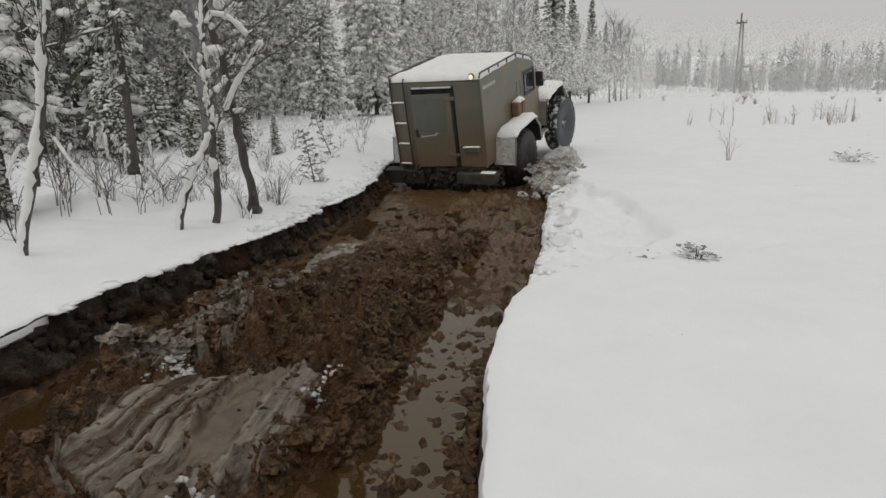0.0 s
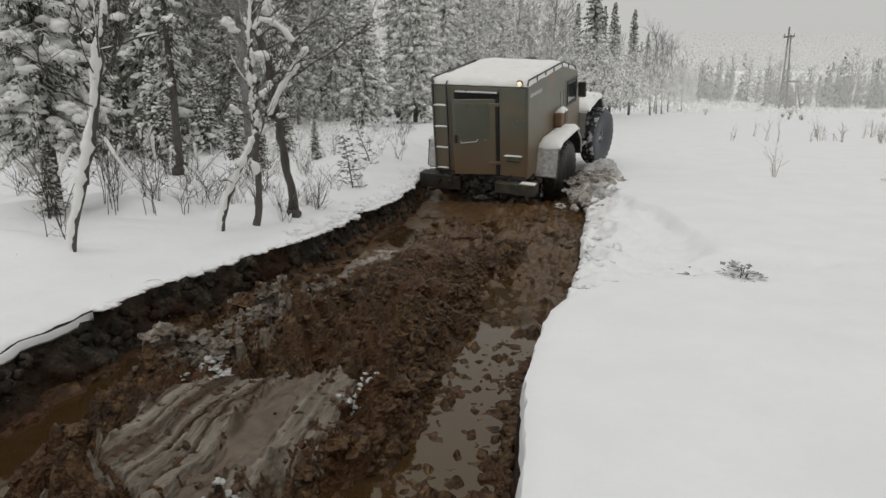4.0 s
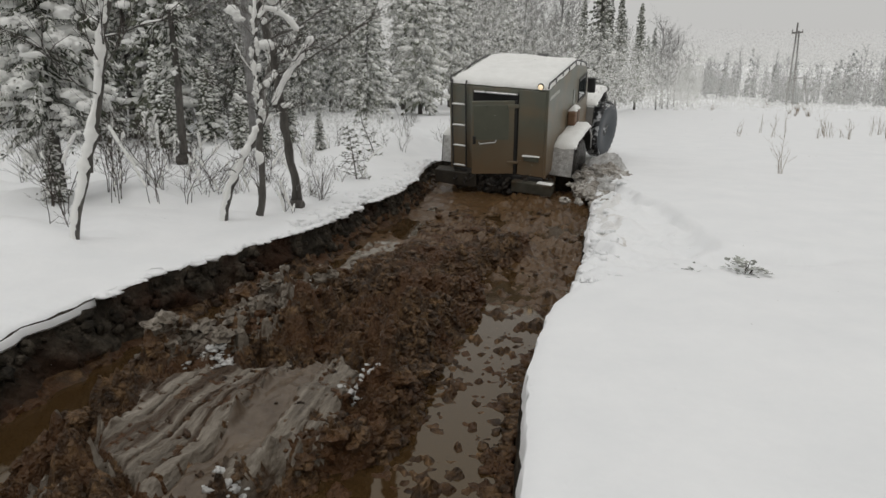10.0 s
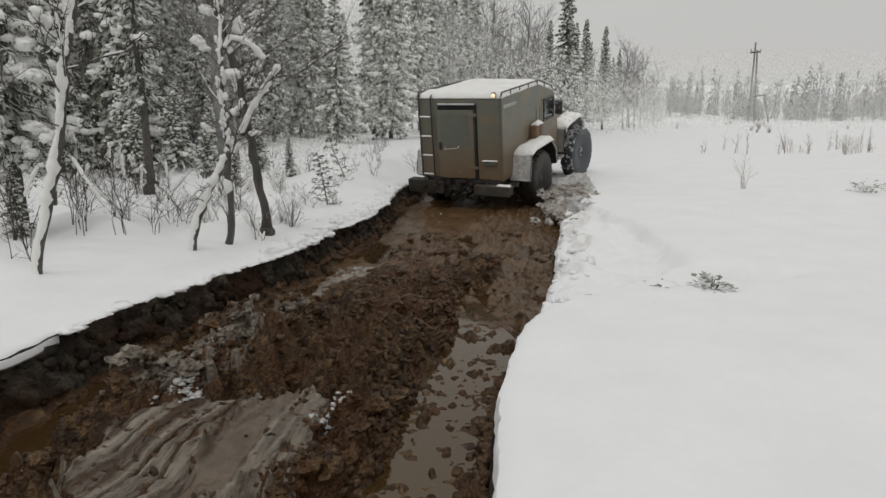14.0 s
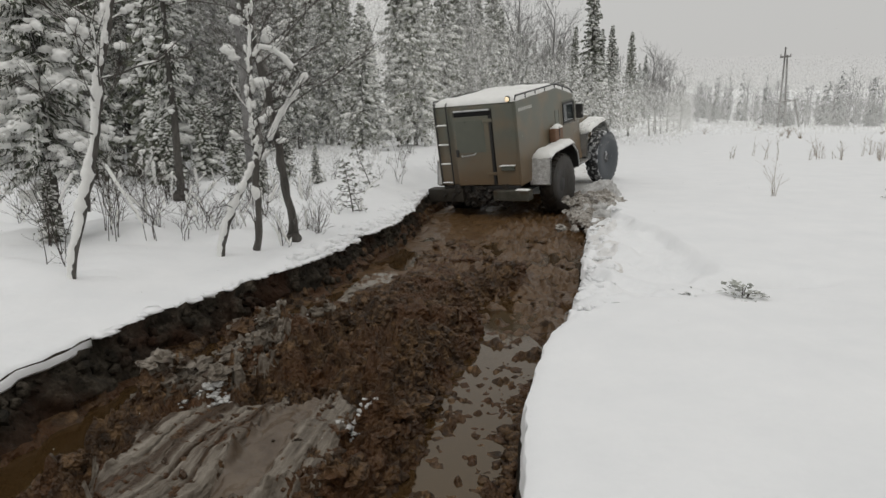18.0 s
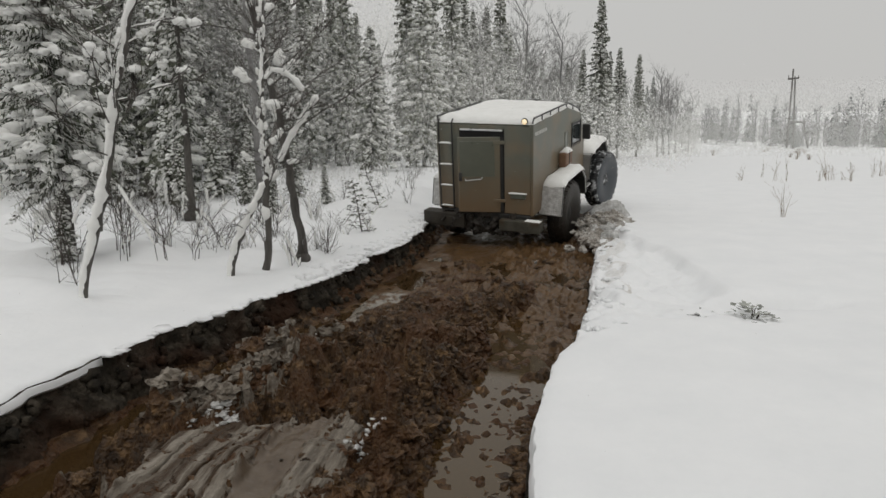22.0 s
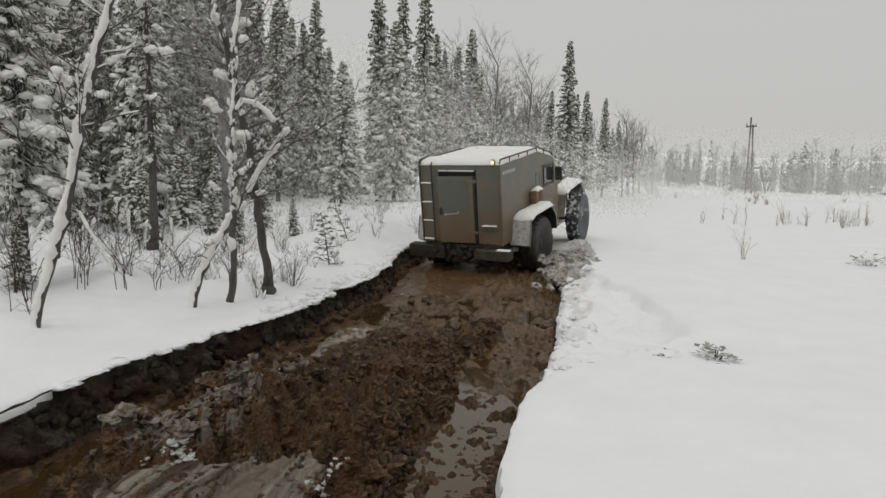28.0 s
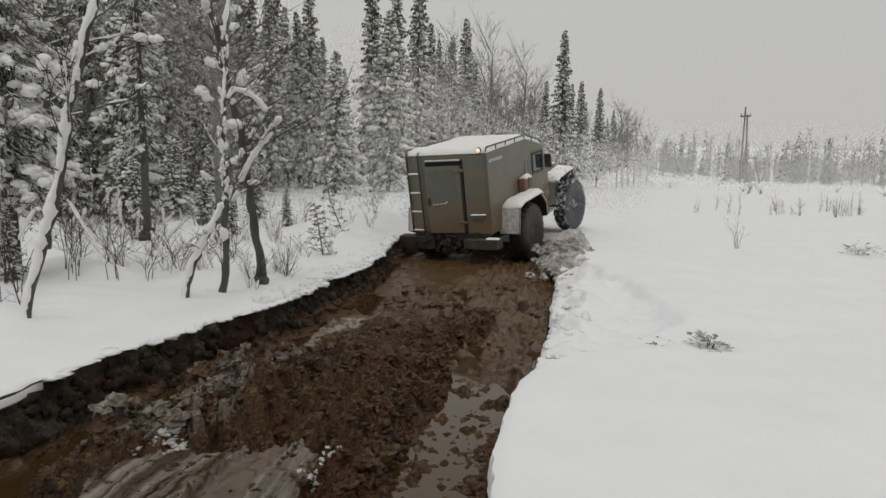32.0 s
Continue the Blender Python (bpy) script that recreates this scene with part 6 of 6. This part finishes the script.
FLAKE_WET = FLAKE.copy()
FLAKE_WET.name = "wet_snowflakes"
FLAKE_WET.node_tree.nodes[f_mix.name].inputs[0].default_value = 0.55
near_fall = flakes("snowfall", 6500, (2.5, 14), (-1, 0), (34, 0.35), 0.0030, 0.0003, 3, "wet snowflakes drifting down before the wood", stuff=FLAKE_WET)
# see-through flakes, added to make the haze over the clearing
FLAKE_HAZE = FLAKE.copy()
FLAKE_HAZE.name = "thick_snowfall"
FLAKE_HAZE.node_tree.nodes[f_mix.name].inputs[0].default_value = 0.17
clearing_fall = flakes("snowfall", 300000, (52, 104), (0.3, 0.0), (1.6, 0.095), 0.0, 0.0011, 7, "oversized flakes standing for haze over the far side of the clearing", 0.8, 0.95, 0.31, FLAKE_HAZE)
# flakes widened with distance, added as haze before the trees
far_fall = flakes("snowfall", 330000, (15.5, 75), (0.5, 0.002), (1.6, None), 0.0, 0.0034, 5, "veil of oversized flakes standing for haze before the far wood", 1.4, 0.35)


# ---- what moves ----
TRUCK_ROWS = [
    (0, 0.30, 13.04, 0.05, 27.5, 11.4, -0.8),
    (0.5, 0.29, 12.99, 0.06, 29.3, 11.7, -1.6),
    (1, 0.28, 12.96, 0.05, 29.6, 11.5, -1.4),
    (1.5, 0.28, 12.96, 0.05, 29.0, 11.5, -1.4),
    (2, 0.28, 12.96, 0.05, 29.0, 11.5, -1.2),
    (2.5, 0.28, 12.97, 0.06, 28.8, 11.3, -0.8),
    (4.5, 0.29, 12.53, 0.15, 24.6, 10.8, 2.9),
    (5, 0.30, 12.43, 0.16, 24.1, 10.7, 3.1),
    (5.5, 0.36, 12.28, 0.19, 22.7, 11.6, 3.4),
    (6, 0.45, 12.09, 0.07, 19.8, 12.1, 3.9),
    (6.5, 0.54, 12.04, -0.05, 16.9, 14.3, 5.1),
    (7, 0.52, 12.11, -0.04, 17.3, 13.9, 3.9),
    (7.5, 0.53, 12.10, -0.04, 16.7, 13.9, 4.3),
    (8, 0.54, 12.10, -0.06, 17.2, 14.1, 4.0),
    (8.5, 0.56, 12.22, -0.07, 17.4, 14.1, 4.4),
    (9, 0.57, 12.43, -0.06, 18.7, 13.8, 4.5),
    (9.5, 0.58, 12.68, -0.01, 19.6, 13.4, 4.0),
    (10, 0.54, 12.91, -0.00, 22.3, 13.3, 3.7),
    (10.5, 0.48, 13.09, 0.01, 24.5, 13.1, 1.7),
    (11, 0.44, 13.31, 0.02, 26.0, 12.5, 0.8),
    (11.5, 0.40, 13.47, 0.06, 27.2, 11.4, -1.0),
    (12, 0.38, 13.65, 0.11, 28.3, 10.4, -2.2),
    (12.5, 0.44, 13.78, 0.16, 28.9, 9.3, -0.4),
    (13, 0.46, 13.93, 0.22, 28.8, 8.5, -0.1),
    (13.5, 0.46, 13.99, 0.23, 29.5, 8.2, -0.0),
    (14, 0.46, 14.00, 0.21, 29.3, 8.1, 0.9),
    (14.5, 0.46, 13.98, 0.22, 29.7, 8.2, 0.5),
    (16.5, 0.38, 14.00, 0.22, 30.1, 7.9, -1.8),
    (17, 0.36, 14.05, 0.20, 30.7, 7.9, -2.2),
    (17.5, 0.36, 14.02, 0.19, 29.9, 7.9, -2.4),
    (18, 0.33, 13.87, 0.22, 30.5, 7.8, -2.8),
    (18.5, 0.23, 13.76, 0.17, 30.9, 8.5, -3.8),
    (19, 0.18, 13.63, 0.17, 31.1, 8.8, -3.6),
    (19.5, 0.17, 13.48, 0.16, 31.1, 9.1, -3.0),
    (20, 0.17, 13.20, 0.13, 30.6, 10.2, -2.5),
    (20.5, 0.18, 13.03, 0.11, 29.6, 10.6, -0.7),
    (21, 0.19, 12.86, 0.13, 28.2, 10.5, 0.4),
    (21.5, 0.20, 12.71, 0.17, 26.8, 9.5, 1.6),
    (22, 0.21, 12.54, 0.25, 25.2, 9.4, 2.9),
    (22.5, 0.26, 12.46, 0.26, 24.1, 10.1, 3.5),
    (23, 0.44, 12.46, -0.01, 23.1, 13.9, 5.5),
    (23.5, 0.49, 12.52, 0.02, 23.1, 13.2, 4.6),
    (24, 0.47, 12.63, 0.01, 23.7, 13.1, 3.6),
    (24.5, 0.50, 12.66, -0.03, 24.0, 13.2, 4.5),
    (25, 0.44, 12.96, -0.00, 26.2, 12.4, 2.5),
    (25.5, 0.35, 13.19, 0.06, 28.9, 11.3, -0.6),
    (27.5, 0.42, 13.96, 0.20, 29.8, 8.6, -0.5),
    (28, 0.43, 14.01, 0.18, 29.9, 8.8, -0.4),
    (28.5, 0.45, 14.04, 0.19, 29.2, 8.9, 0.6),
    (29, 0.45, 14.06, 0.17, 29.1, 9.0, 0.8),
    (29.5, 0.46, 14.07, 0.18, 29.2, 9.2, 0.7),
    (30, 0.46, 14.09, 0.18, 29.0, 8.9, 0.9),
    (30.5, 0.42, 14.06, 0.21, 29.6, 8.6, -1.1),
    (31, 0.40, 14.02, 0.18, 30.0, 8.4, -1.5),
    (31.5, 0.40, 14.07, 0.18, 29.8, 8.4, -1.6),
    (32, 0.33, 13.95, 0.18, 30.2, 9.1, -2.6),
]


def motions():
    rows = []
    for t, x, y, z, head, nose, roll in TRUCK_ROWS:
        rows.append((t, pose(x, y, z, 0, 0, -head) @ pose(0, 0, 0, nose) @ pose(0, 0, 0, 0, roll)))
    walk(truck, rows)
    # the wheels roll with the truck's way along its heading; the rear ones slip as well
    spin, slip, last = 0.0, 0.0, None
    turns = []
    for (t, x, y, z, head, nose, roll) in TRUCK_ROWS:
        if last:
            a = radians(head)
            step = (x - last[1]) * math.sin(a) + (y - last[2]) * math.cos(a)
            spin -= math.degrees(step / 0.62)
            slip -= (70 if step > -0.03 else -35) * min(1.0, (t - last[0]) * 2)
        last = (t, x, y)
        turns.append((t, spin, slip))
    for key, hub, s in (("rr", REAR_HUB, 1), ("rl", REAR_HUB, -1), ("fr", FRONT_HUB, 1), ("fl", FRONT_HUB, -1)):
        keyed = []
        for t, a, b in turns:
            steer = 0.0
            if key[0] == "f":
                steer = float(np.interp(t, [r[0] for r in STEER], [r[1] for r in STEER]))
            keyed.append((t, pose(s * hub[0], hub[1], hub[2], 0, 0, steer) @ pose(0, 0, 0, a + (b if key[0] == "r" else 0))))
        walk(wheels[key], keyed)
    # the rear door swings on its hinges as the truck leans
    hinge = Vector((0.36, -0.02, 0))
    swing = []
    for t, x, y, z, head, nose, roll in TRUCK_ROWS:
        swing.append((t, Matrix.Translation(hinge) @ pose(0, 0, 0, 0, 0, max(6.0, min(26.0, (roll - 0.4) * 6.5))) @ Matrix.Translation(-hinge)))
    walk(door, swing)
    walk(near_fall, [(0, pose(0, 0, 0)), (16, pose(-1.6, 0, -15.5)), (32, pose(-2.2, 0, -31.5))])
    walk(clearing_fall, [(0, pose(0, 0, 0)), (32, pose(-0.5, 0, -0.9))])
    walk(far_fall, [(0, pose(0, 0, 0)), (32, pose(-0.5, 0, -0.9))])


STEER = [(0, -6), (6, -10), (9, -12), (13, -7), (18.5, -6), (23, -10), (28, 4), (30, 0), (32, -7)]
motions()
